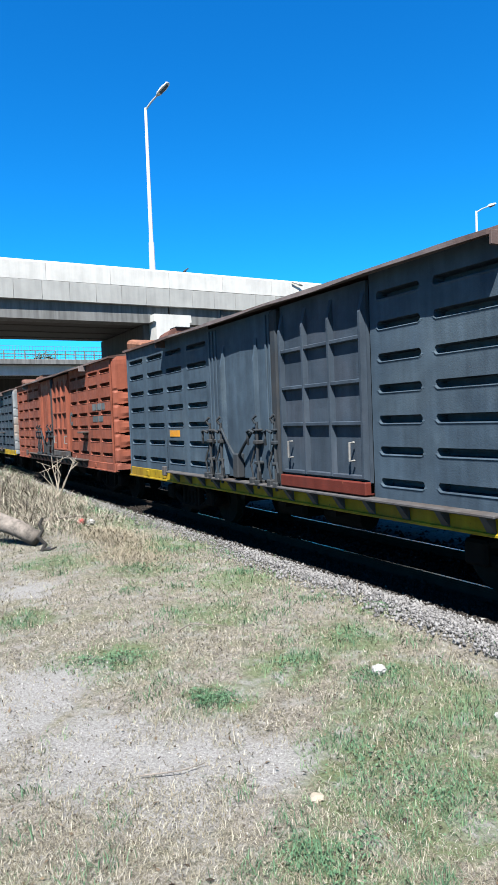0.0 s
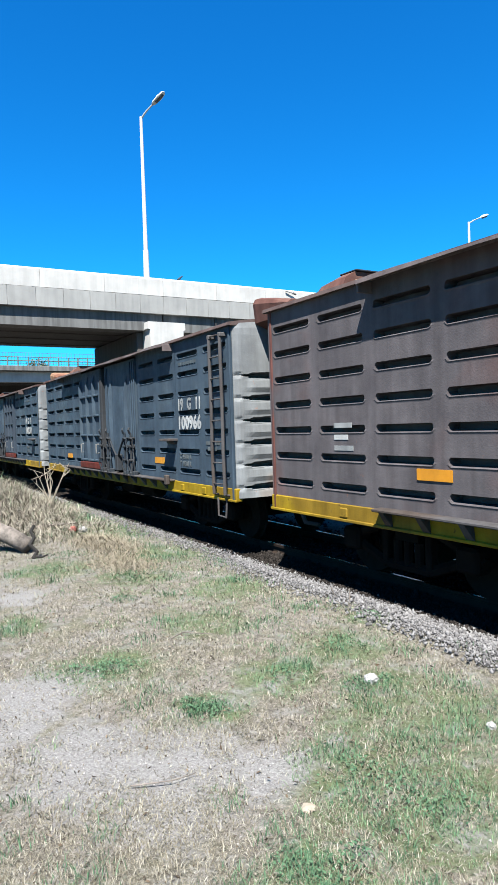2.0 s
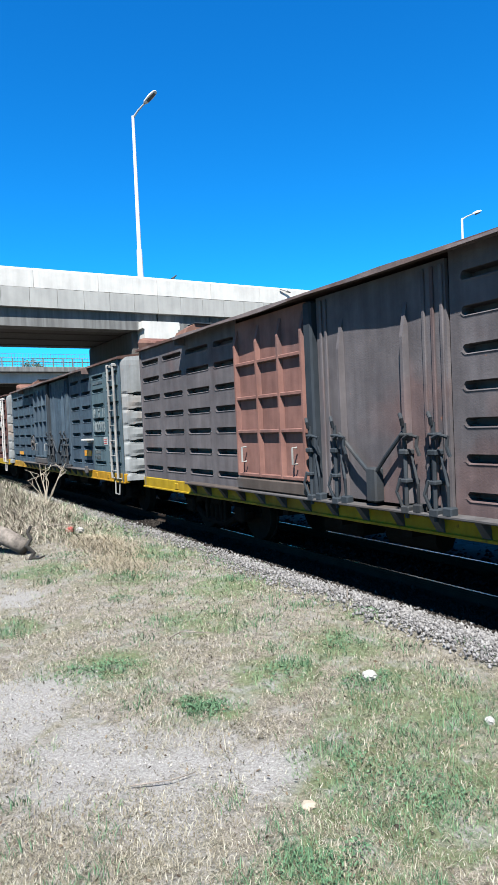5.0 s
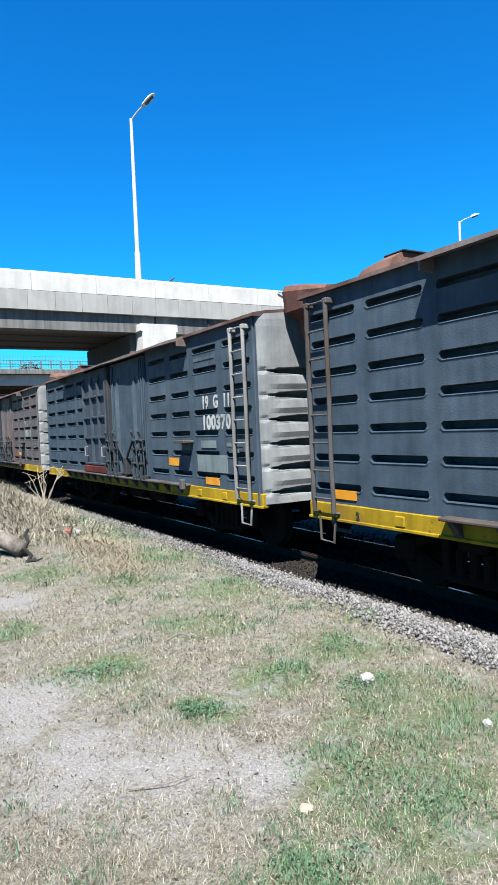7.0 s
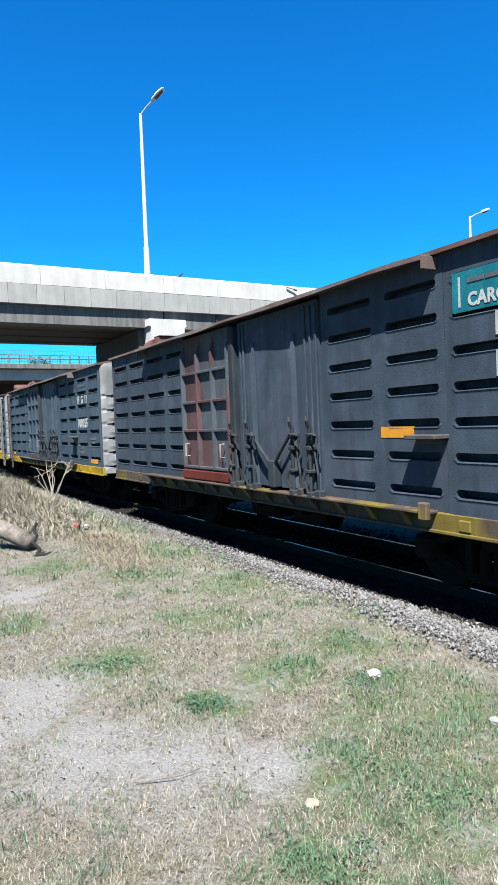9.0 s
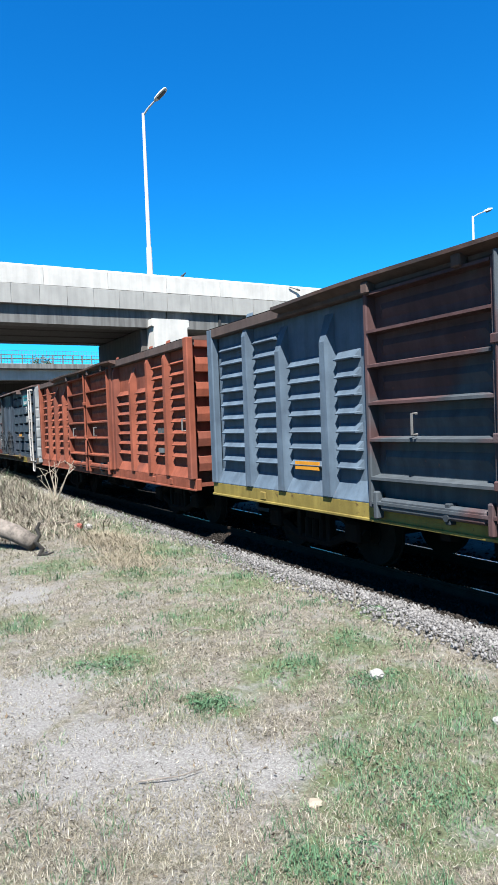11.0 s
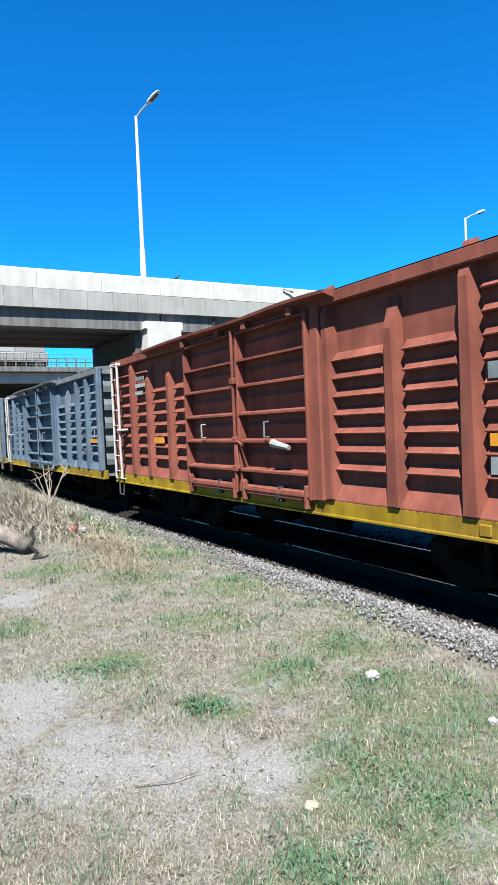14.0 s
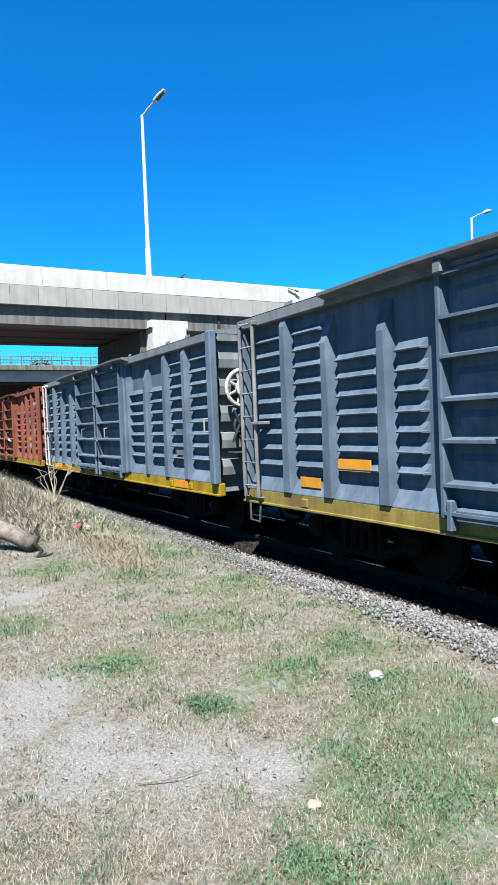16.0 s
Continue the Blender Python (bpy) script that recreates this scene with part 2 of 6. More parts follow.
GREY = (0.0281, 0.0418, 0.0571)
GREY_B = (0.0503, 0.071, 0.0961)
M = {
    "grey": paint("grey_paint", GREY, (0.0339, 0.0481, 0.062), 0.1, 0.58),
    "grey_dark": paint("dark_grey_paint", (0.0234, 0.0321, 0.0435), (0.0292, 0.0367, 0.0483), 0.15, 0.55),
    "grey_pale": paint("pale_grey_paint", (0.0938, 0.105, 0.111), (0.108, 0.111, 0.11), 0.25, 0.55),
    "grey_blue": paint("blue_grey_paint", GREY_B, (0.0655, 0.0838, 0.107), 0.12, 0.6),
    "brown": paint("brown_paint", (0.0602, 0.0263, 0.0228), (0.038, 0.0403, 0.0451), 0.3, 0.57),
    "mauve": paint("mauve_grey_paint", (0.0573, 0.0527, 0.0562), (0.0631, 0.0456, 0.0456), 0.2, 0.56),
    "patch_wide": paint("bluish_patch_paint", (0.042, 0.063, 0.0735), (0.0375, 0.057, 0.0675), 0.1, 0.6),
    "faded_red": paint("faded_red_paint", (0.105, 0.056, 0.048), (0.082, 0.050, 0.046), 0.25, 0.55),
    "red_door": paint("red_door_paint", (0.0602, 0.014, 0.0105), (0.0427, 0.0129, 0.0105), 0.3, 0.55),
    "red_grey_door": paint("red_grey_door_paint", (0.048, 0.0285, 0.0292), (0.0375, 0.045, 0.0525), 0.3, 0.5),
    "rust_car": paint("orange_rust_paint", (0.124, 0.039, 0.0248), (0.0975, 0.0338, 0.024), 0.35, 0.55),
    "oxide": paint("red_oxide_paint", (0.108, 0.036, 0.026), (0.093, 0.032, 0.024), 0.25, 0.58),
    "roof_rust": paint("rusty_roof_paint", (0.0614, 0.0456, 0.0433), (0.041, 0.0246, 0.0211), 0.4, 0.5, 0.7),
    "hood_pale": paint("pale_hood_paint", (0.0938, 0.078, 0.078), (0.066, 0.048, 0.045), 0.3, 0.55, 0.65),
    "roof_grey": paint("grey_roof_paint", (0.0852, 0.0955, 0.105), (0.0913, 0.0938, 0.098), 0.25, 0.6, 0.6),
    "roof_brown": paint("brown_roof_paint", (0.0503, 0.0392, 0.0368), (0.0602, 0.0403, 0.0351), 0.3, 0.5, 0.65),
    "tan": paint("tan_rust_paint", (0.152, 0.0907, 0.0585), (0.117, 0.0556, 0.0363), 0.35, 0.5, 0.75),
    "rust_red": paint("red_rust_paint", (0.072, 0.036, 0.030), (0.088, 0.050, 0.040), 0.3, 0.5, 0.75),
    "end_pale": paint("end_pale_paint", (0.108, 0.116, 0.122), (0.122, 0.100, 0.086), 0.35, 0.60, 0.6),
    "yellow": paint("yellow_paint", (0.161, 0.109, 0.0075), (0.124, 0.0788, 0.0105), 0.5, 0.56, 0.5, (0.0375, 0.0225, 0.0105)),
    "yellow_pale": paint("pale_yellow_paint", (0.121, 0.0953, 0.0275), (0.101, 0.0758, 0.0251), 0.55, 0.55, 0.6, (0.0403, 0.0228, 0.0129)),
    "sill_dirty": paint("dirty_sill_paint", (0.0427, 0.0339, 0.0263), (0.081, 0.0626, 0.0152), 0.6, 0.6, 0.7),
    "under": plain("underframe_dirt", (0.00758, 0.00644, 0.00585), 0.95, spec=0.03),
    "gear_dark": paint("dark_gear_paint", (0.0173, 0.0218, 0.027), (0.0203, 0.0218, 0.024), 0.1, 0.5, 0.65, (0.0255, 0.0195, 0.0165)),
    "gear": paint("gear_paint", (0.045, 0.0435, 0.045), (0.039, 0.0323, 0.0292), 0.3, 0.52, 0.65),
    "wheel": plain("wheel_steel", (0.0105, 0.00877, 0.00758), 0.95, spec=0.04),
    "white": paint("white_paint", (0.246, 0.24, 0.234), (0.193, 0.181, 0.17), 0.3, 0.56, 0.5),
    "dull_white": paint("worn_white_paint", (0.14, 0.14, 0.137), (0.0878, 0.0878, 0.0878), 0.45, 0.5, 0.6),
    "stencil": paint("stencil_paint", (0.211, 0.219, 0.219), (0.129, 0.137, 0.14), 0.05, 0.55, 0.7),
    "ghost": paint("ghost_stencil_paint", (0.0465, 0.0585, 0.066), (0.0345, 0.0465, 0.0555), 0.1, 0.5, 0.7),
    "worn_ink": paint("worn_stencil_paint", (0.15, 0.169, 0.173), (0.09, 0.109, 0.116), 0.05, 0.52, 0.7),
    "mustard": paint("mustard_paint", (0.184, 0.101, 0.009), (0.15, 0.0863, 0.0135), 0.45, 0.6, 0.5, (0.045, 0.0225, 0.0105)),
    "faint": paint("faint_stencil_paint", (0.0679, 0.078, 0.0833), (0.0427, 0.0503, 0.0544), 0.1, 0.5, 0.7),
    "teal": paint("teal_paint", (0.00585, 0.0758, 0.0953), (0.00817, 0.0855, 0.106), 0.05, 0.6, 0.5),
    "orange": plain("orange_reflector", (0.3, 0.124, 0.0045), 0.5, 0.0, 0.2),
    "lime": plain("yellow_reflector", (0.351, 0.328, 0.00585), 0.4, 0.0, 0.1),
    "black": plain("black_paint", (0.0117, 0.0117, 0.0117), 0.6),
    "patch_grey": paint("patch_paint", (0.0816, 0.102, 0.108), (0.0945, 0.115, 0.119), 0.1, 0.6),
    "concrete": concrete("pale_concrete", (0.17, 0.173, 0.17), 0.12),
    "parapet": concrete("parapet_concrete", (0.275, 0.275, 0.269), 0.10),
    # girder, pier and soffit greys have the deck's shade put into the colour
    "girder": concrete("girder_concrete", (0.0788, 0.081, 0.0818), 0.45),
    "pier": concrete("shade_dark_pier_concrete", (0.0497, 0.0439, 0.041), 0.3),
    "soffit": concrete("shade_dark_soffit_concrete", (0.0322, 0.0304, 0.0292), 0.3),
    "galv": plain("galvanised_steel", (0.246, 0.251, 0.251), 0.45, 0.3, 0.08),
    "lamp_white": plain("white_lamp_paint", (0.363, 0.363, 0.357), 0.4, 0.0, 0.06),
    "rail": plain("rail_steel", (0.0175, 0.0129, 0.0105), 0.95, spec=0.05),
    "rail_top": plain("polished_rail_steel", (0.363, 0.351, 0.339), 0.22, 1.0, 0.05),
    "sleeper": plain("sleeper_wood", (0.0129, 0.0105, 0.00877), 0.95, spec=0.03),
    "bark": plain("grey_bark", (0.0863, 0.075, 0.066), 0.9, 0.0, 0.55, 11.0, 1.0),
    "twig": plain("bleached_twig", (0.152, 0.132, 0.105), 0.85),
    "dark_twig": plain("dark_twig", (0.00525, 0.0045, 0.00375), 0.85),
    "plastic_white": plain("white_plastic", (0.158, 0.158, 0.156), 0.45, 0.0, 0.08),
    "plastic_red": plain("red_plastic", (0.211, 0.0205, 0.0175), 0.45, 0.0, 0.1),
    "blue": plain("blue_panel_paint", (0.0117, 0.0758, 0.222), 0.5, 0.0, 0.1),
    "leaf": islands("weed_leaves", [(0.0, (0.0176, 0.0465, 0.0236)), (0.5, (0.0353, 0.0772, 0.0406)), (1.0, (0.0578, 0.103, 0.0576))], 0.7),
    "tree_leaf": islands("tree_leaves", [(0.0, (0.0205, 0.0351, 0.0117)), (1.0, (0.0468, 0.0644, 0.0234))], 0.7),
    "litter_leaf": islands("dead_leaf", [(0.0, (0.012, 0.00975, 0.0075)), (0.45, (0.045, 0.0315, 0.021)), (0.8, (0.0975, 0.075, 0.051)), (1.0, (0.195, 0.18, 0.15))], 0.85),
    "brush": islands("dead_brush", [(0.0, (0.0225, 0.0195, 0.0158)), (0.3, (0.09, 0.0772, 0.06)), (0.7, (0.161, 0.146, 0.116)), (1.0, (0.232, 0.217, 0.18))], 0.85),
    "green_grass": islands("green_grass", [(0.0, (0.0325, 0.0636, 0.0297)), (0.5, (0.057, 0.094, 0.0481)), (1.0, (0.103, 0.138, 0.081))], 0.75),
    "dry_grass": islands("dry_grass", [(0.0, (0.0372, 0.031, 0.021)), (0.35, (0.0931, 0.0836, 0.0616)), (0.75, (0.145, 0.137, 0.109)), (1.0, (0.211, 0.203, 0.174))], 0.8),
    # ballast copy with the train's shade put into its colour
    "shade_stone": islands("shade_dark_ballast_stone", [(0.0, (0.00702, 0.00644, 0.00585)), (1.0, (0.0234, 0.0205, 0.0188))], 0.98, 0.02),
    "straw": islands("pale_straw", [(0.0, (0.0653, 0.0571, 0.0369)), (0.4, (0.12, 0.103, 0.0739)), (1.0, (0.185, 0.164, 0.129))], 0.8),
    "pebble": islands("pale_gravel", [(0.0, (0.0653, 0.0626, 0.0599)), (0.5, (0.12, 0.117, 0.114)), (1.0, (0.218, 0.212, 0.209))], 0.9),
    "stone": islands("ballast_stone", [(0.0, (0.0562, 0.0547, 0.0562)), (0.5, (0.105, 0.104, 0.106)), (1.0, (0.143, 0.141, 0.143))], 0.95, 0.1),
}

# ---- ground ----
XC, HALF, LEN, RAIL_Z = 5.40, 1.30, 10.43, 0.08
GREEN = [(1.42, 4.63, 0.32), (1.15, 4.75, 0.22), (1.74, 3.61, 0.20), (2.10, 2.20, 0.42), (2.05, 2.58, 0.26), (1.46, 1.98, 0.2), (3.12, 3.98, 0.28),
         (2.40, 3.82, 0.26), (3.85, 4.55, 0.22), (2.85, 3.2, 0.28), (2.6, 7.4, 0.35), (2.5, 5.2, 0.3), (3.3, 6.2, 0.35), (3.4, 8.5, 0.5), (3.5, 11.0, 0.6),
         (3.3, 13.0, 0.6), (1.9, 8.4, 0.4), (1.0, 6.1, 0.25), (2.9, 2.7, 0.3), (2.4, 2.9, 0.22)]
BARE = [(0.96, 3.32, 0.34), (1.28, 3.16, 0.30), (0.71, 4.45, 0.36), (0.45, 4.2, 0.4), (1.63, 2.82, 0.17), (1.21, 7.2, 0.26), (1.1, 2.75, 0.22)]


def ground_z(x, y):
    """Gentle unevenness, and the weedy heap beside the track."""
    heap = 0.62 * math.exp(-((x - 2.3) / 0.95) ** 2 - ((y - 16.0) / 2.6) ** 2)
    rough = 0.02 * noise.noise((x * 1.3, y * 1.3, 0)) + 0.008 * noise.noise((x * 6, y * 6, 3))
    fade = min(1.0, max(0.0, (3.9 - x) / 0.6)) if x < 5 else min(1.0, max(0.0, (x - 7.4) / 0.8))
    dip = -0.06 * math.exp(-((x - 5.4) / 1.5) ** 4)
    u = min(1.0, max(0.0, (x - 7.2) / 1.1))
    bank = 0.42 * u * u * (3 - 2 * u)
    return heap * (1 if x < 5 else 0) + rough * fade + dip + bank


def spots(pts, x, y):
    return max((math.exp(-((x - a) ** 2 + (y - b) ** 2) / (r * r)) for a, b, r in pts), default=0)


def ground():
    g = Geo()
    xs = sorted({-1500, -300, -80, -25, -8, -3, *np.round(np.arange(-1.0, 4.6, 0.07), 3), *np.round(np.arange(4.6, 9.0, 0.3), 3), 9.5, 11, 14, 20, 35, 90, 300, 1500})
    ys = sorted({-1500, -300, -80, -25, -8, -2, *np.round(np.arange(0.5, 9, 0.07), 3), *np.round(np.arange(9.05, 22, 0.2), 3), 24, 28, 34, 45, 60, 90, 160, 400, 1500})
    g.grid(xs, ys, lambda x, y: (x, y, ground_z(x, y) if -4 < x < 30 and -30 < y < 80 else 0.0))
    me = g.mesh("ground", True)
    att = me.color_attributes.new("cover", "FLOAT_COLOR", "POINT")
    cols = np.zeros((len(me.vertices), 4), dtype=np.float32)
    cols[:, 3] = 1
    for i, p in enumerate(me.vertices):
        x, y, _ = p.co
        # third channel: strip along the track where shade is coloured in
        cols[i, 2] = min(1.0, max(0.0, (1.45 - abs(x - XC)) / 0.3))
        if -3 < x < 5 and 0 < y < 22:
            cols[i, 0], cols[i, 1] = spots(GREEN, x, y), spots(BARE, x, y)
    att.data.foreach_set("color", cols.ravel())
    mat, N, L, p = nodes_of("dry_ground")
    tc = N.new("ShaderNodeTexCoord")
    v = tc.outputs["Object"]
    a = N.new("ShaderNodeAttribute")
    a.attribute_name = "cover"
    sep = N.new("ShaderNodeSeparateColor")
    L.new(a.outputs["Color"], sep.inputs[0])
    fine = noise_tex(N, L, v, 38.0, 6, 0.7)
    c = ramp(N, L, fine, [(0.30, (0.033, 0.0298, 0.0241)), (0.46, (0.0829, 0.0762, 0.0661)), (0.66, (0.127, 0.121, 0.112))])
    c = mix(N, L, 1.0, c, ramp(N, L, noise_tex(N, L, v, 9.0, 6, 0.7), [(0.34, (0.66, 0.66, 0.66)), (0.5, (1.0, 1.0, 1.0)), (0.66, (1.32, 1.31, 1.3))]), "MULTIPLY")
    c = mix(N, L, 1.0, c, ramp(N, L, noise_tex(N, L, v, 110.0, 4, 0.8), [(0.34, (0.52, 0.51, 0.49)), (0.5, (1.0, 1.0, 1.0)), (0.66, (1.6, 1.59, 1.56))]), "MULTIPLY")
    c = mix(N, L, ramp(N, L, noise_tex(N, L, v, 2.2, 5, 0.65), [(0.48, (0, 0, 0)), (0.72, (0.75, 0.75, 0.75))]), c, ramp(N, L, fine, [(0.3, (0.0322, 0.038, 0.0175)), (0.7, (0.0907, 0.0938, 0.0497))]))

    def masked(channel, lo, hi, top):
        add = N.new("ShaderNodeMath")
        add.operation, add.inputs[1].default_value = "MULTIPLY_ADD", 1.5
        L.new(noise_tex(N, L, v, 3.4, 7, 0.72), add.inputs[0])
        L.new(sep.outputs[channel], add.inputs[2])
        return ramp(N, L, add.outputs[0], [(lo, (0, 0, 0)), (hi, (top, top, top))])

    c = mix(N, L, masked(0, 0.85, 1.6, 0.8), c, ramp(N, L, fine, [(0.3, (0.0263, 0.038, 0.0175)), (0.7, (0.0758, 0.0938, 0.0468))]))
    c = mix(N, L, masked(1, 0.74, 1.35, 0.9), c, ramp(N, L, noise_tex(N, L, v, 70.0, 6, 0.8), [(0.3, (0.0593, 0.0578, 0.0578)), (0.5, (0.122, 0.121, 0.122)), (0.68, (0.209, 0.207, 0.209))]))
    # the train's shade is mixed into the bed colour between the rails
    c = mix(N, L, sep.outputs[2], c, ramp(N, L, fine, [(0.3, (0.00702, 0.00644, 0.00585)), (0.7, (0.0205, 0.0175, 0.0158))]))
    L.new(c, p.inputs["Base Color"])
    p.inputs["Roughness"].default_value, p.inputs["Specular IOR Level"].default_value = 0.95, 0.1
    bump(N, L, p, noise_tex(N, L, v, 45.0, 6, 0.7), 0.8, 0.02)
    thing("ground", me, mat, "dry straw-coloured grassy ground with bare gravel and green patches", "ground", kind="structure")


ground()


def loose(name, pts, build, mat, label, category):
    """Many small alike pieces joined into one mesh; build gives the corners of a piece's triangles, all at once."""
    verts, tris = build(pts)
    me = bpy.data.meshes.new(name)
    me.vertices.add(len(verts))
    me.vertices.foreach_set("co", np.asarray(verts, dtype=np.float32).ravel())
    me.loops.add(tris.size)
    me.loops.foreach_set("vertex_index", tris.ravel().astype(np.int32))
    me.polygons.add(len(tris))
    me.polygons.foreach_set("loop_start", np.arange(0, tris.size, 3, dtype=np.int32))
    me.update(calc_edges=True)
    return thing(name, me, mat, label, category, kind="stuff")


RNG = np.random.default_rng(7)
OCTA = np.array([(1, 0, 0), (-1, 0, 0), (0, 1, 0), (0, -1, 0), (0, 0, 1), (0, 0, -1)], float)
OCTA_F = np.array([(0, 2, 4), (2, 1, 4), (1, 3, 4), (3, 0, 4), (2, 0, 5), (1, 2, 5), (3, 1, 5), (0, 3, 5)])


def stones(pts):
    """pts: x, y, z, size. Each stone is an uneven eight-sided lump."""
    n = len(pts)
    jit = 1 + RNG.uniform(-0.35, 0.35, (n, 6, 1))
    body = OCTA[None] * jit * pts[:, None, 3:4] * RNG.uniform(0.6, 1.2, (n, 1, 3))
    a = RNG.uniform(0, 6.28, n)
    ca, sa = np.cos(a)[:, None], np.sin(a)[:, None]
    t = RNG.uniform(-0.7, 0.7, n)
    ct, st = np.cos(t)[:, None], np.sin(t)[:, None]
    x, y, z = body[..., 0], body[..., 1], body[..., 2]
    y, z = y * ct - z * st, y * st + z * ct
    x, y = x * ca - y * sa, x * sa + y * ca
    v = np.stack([x + pts[:, None, 0], y + pts[:, None, 1], z + pts[:, None, 2]], -1)
    return v.reshape(-1, 3), (OCTA_F[None] + 6 * np.arange(n)[:, None, None]).reshape(-1, 3)


def blades(pts):
    """pts: x, y, z, length, width, lean. Each blade is a bent strip of three triangles."""
    n = len(pts)
    a = RNG.uniform(0, 6.28, n)
    d = np.stack([np.cos(a), np.sin(a), np.zeros(n)], -1)
    s = np.stack([-np.sin(a), np.cos(a), np.zeros(n)], -1)
    ln, w, lean = pts[:, 3:4], pts[:, 4:5], pts[:, 5:6]
    up = np.array([[0, 0, 1.0]])
    base = pts[:, :3]
    midp = base + up * ln * 0.55 * np.cos(lean * 0.7) + d * ln * 0.55 * np.sin(lean * 0.7)
    tip = midp + up * ln * 0.45 * np.cos(lean * 1.25) + d * ln * 0.45 * np.sin(lean * 1.25)
    v = np.stack([base - s * w, base + s * w, midp - s * w * 0.8, midp + s * w * 0.8, tip], 1)
    f = np.array([(0, 1, 3), (0, 3, 2), (2, 3, 4)])
    return v.reshape(-1, 3), (f[None] + 5 * np.arange(n)[:, None, None]).reshape(-1, 3)


def leaves(pts):
    """pts: x, y, z, size. Each leaf is a folded diamond of two triangles."""
    n = len(pts)
    nrm = RNG.normal(size=(n, 3))
    nrm[:, 2] = np.abs(nrm[:, 2]) + 0.6
    nrm /= np.linalg.norm(nrm, axis=1, keepdims=True)
    a = np.cross(nrm, RNG.normal(size=(n, 3)))
    a /= np.linalg.norm(a, axis=1, keepdims=True)
    c = np.cross(nrm, a)
    sz, base = pts[:, 3:4], pts[:, :3]
    v = np.stack([base - a * sz, base + c * sz * 0.45 + nrm * sz * 0.15, base + a * sz, base - c * sz * 0.45 + nrm * sz * 0.15], 1)
    f = np.array([(0, 1, 2), (0, 2, 3)])
    return v.reshape(-1, 3), (f[None] + 4 * np.arange(n)[:, None, None]).reshape(-1, 3)


def spot_field(pts, x, y):
    out = np.zeros(len(x))
    for a, b, r in pts:
        out = np.maximum(out, np.exp(-((x - a) ** 2 + (y - b) ** 2) / (r * r)))
    return out


def heights(x, y):
    return np.array([ground_z(a, b) for a, b in zip(x, y)])


def scatter(n, far=20.0, x_max=3.96):
    """Places on the verge, denser towards where one stands."""
    d = 1.6 * (far / 1.6) ** RNG.uniform(0, 1, n)
    a = np.radians(RNG.uniform(3, 58, n))
    x, y = d * np.sin(a), d * np.cos(a)
    edge = x_max + 0.05 * np.clip(y - 4, 0, 6) + 0.10 * np.sin(y * 2.1) + 0.07 * np.sin(y * 5.3 + 1)
    keep = x < edge + 0.12 - RNG.exponential(0.16, n)
    return x[keep], y[keep], d[keep]


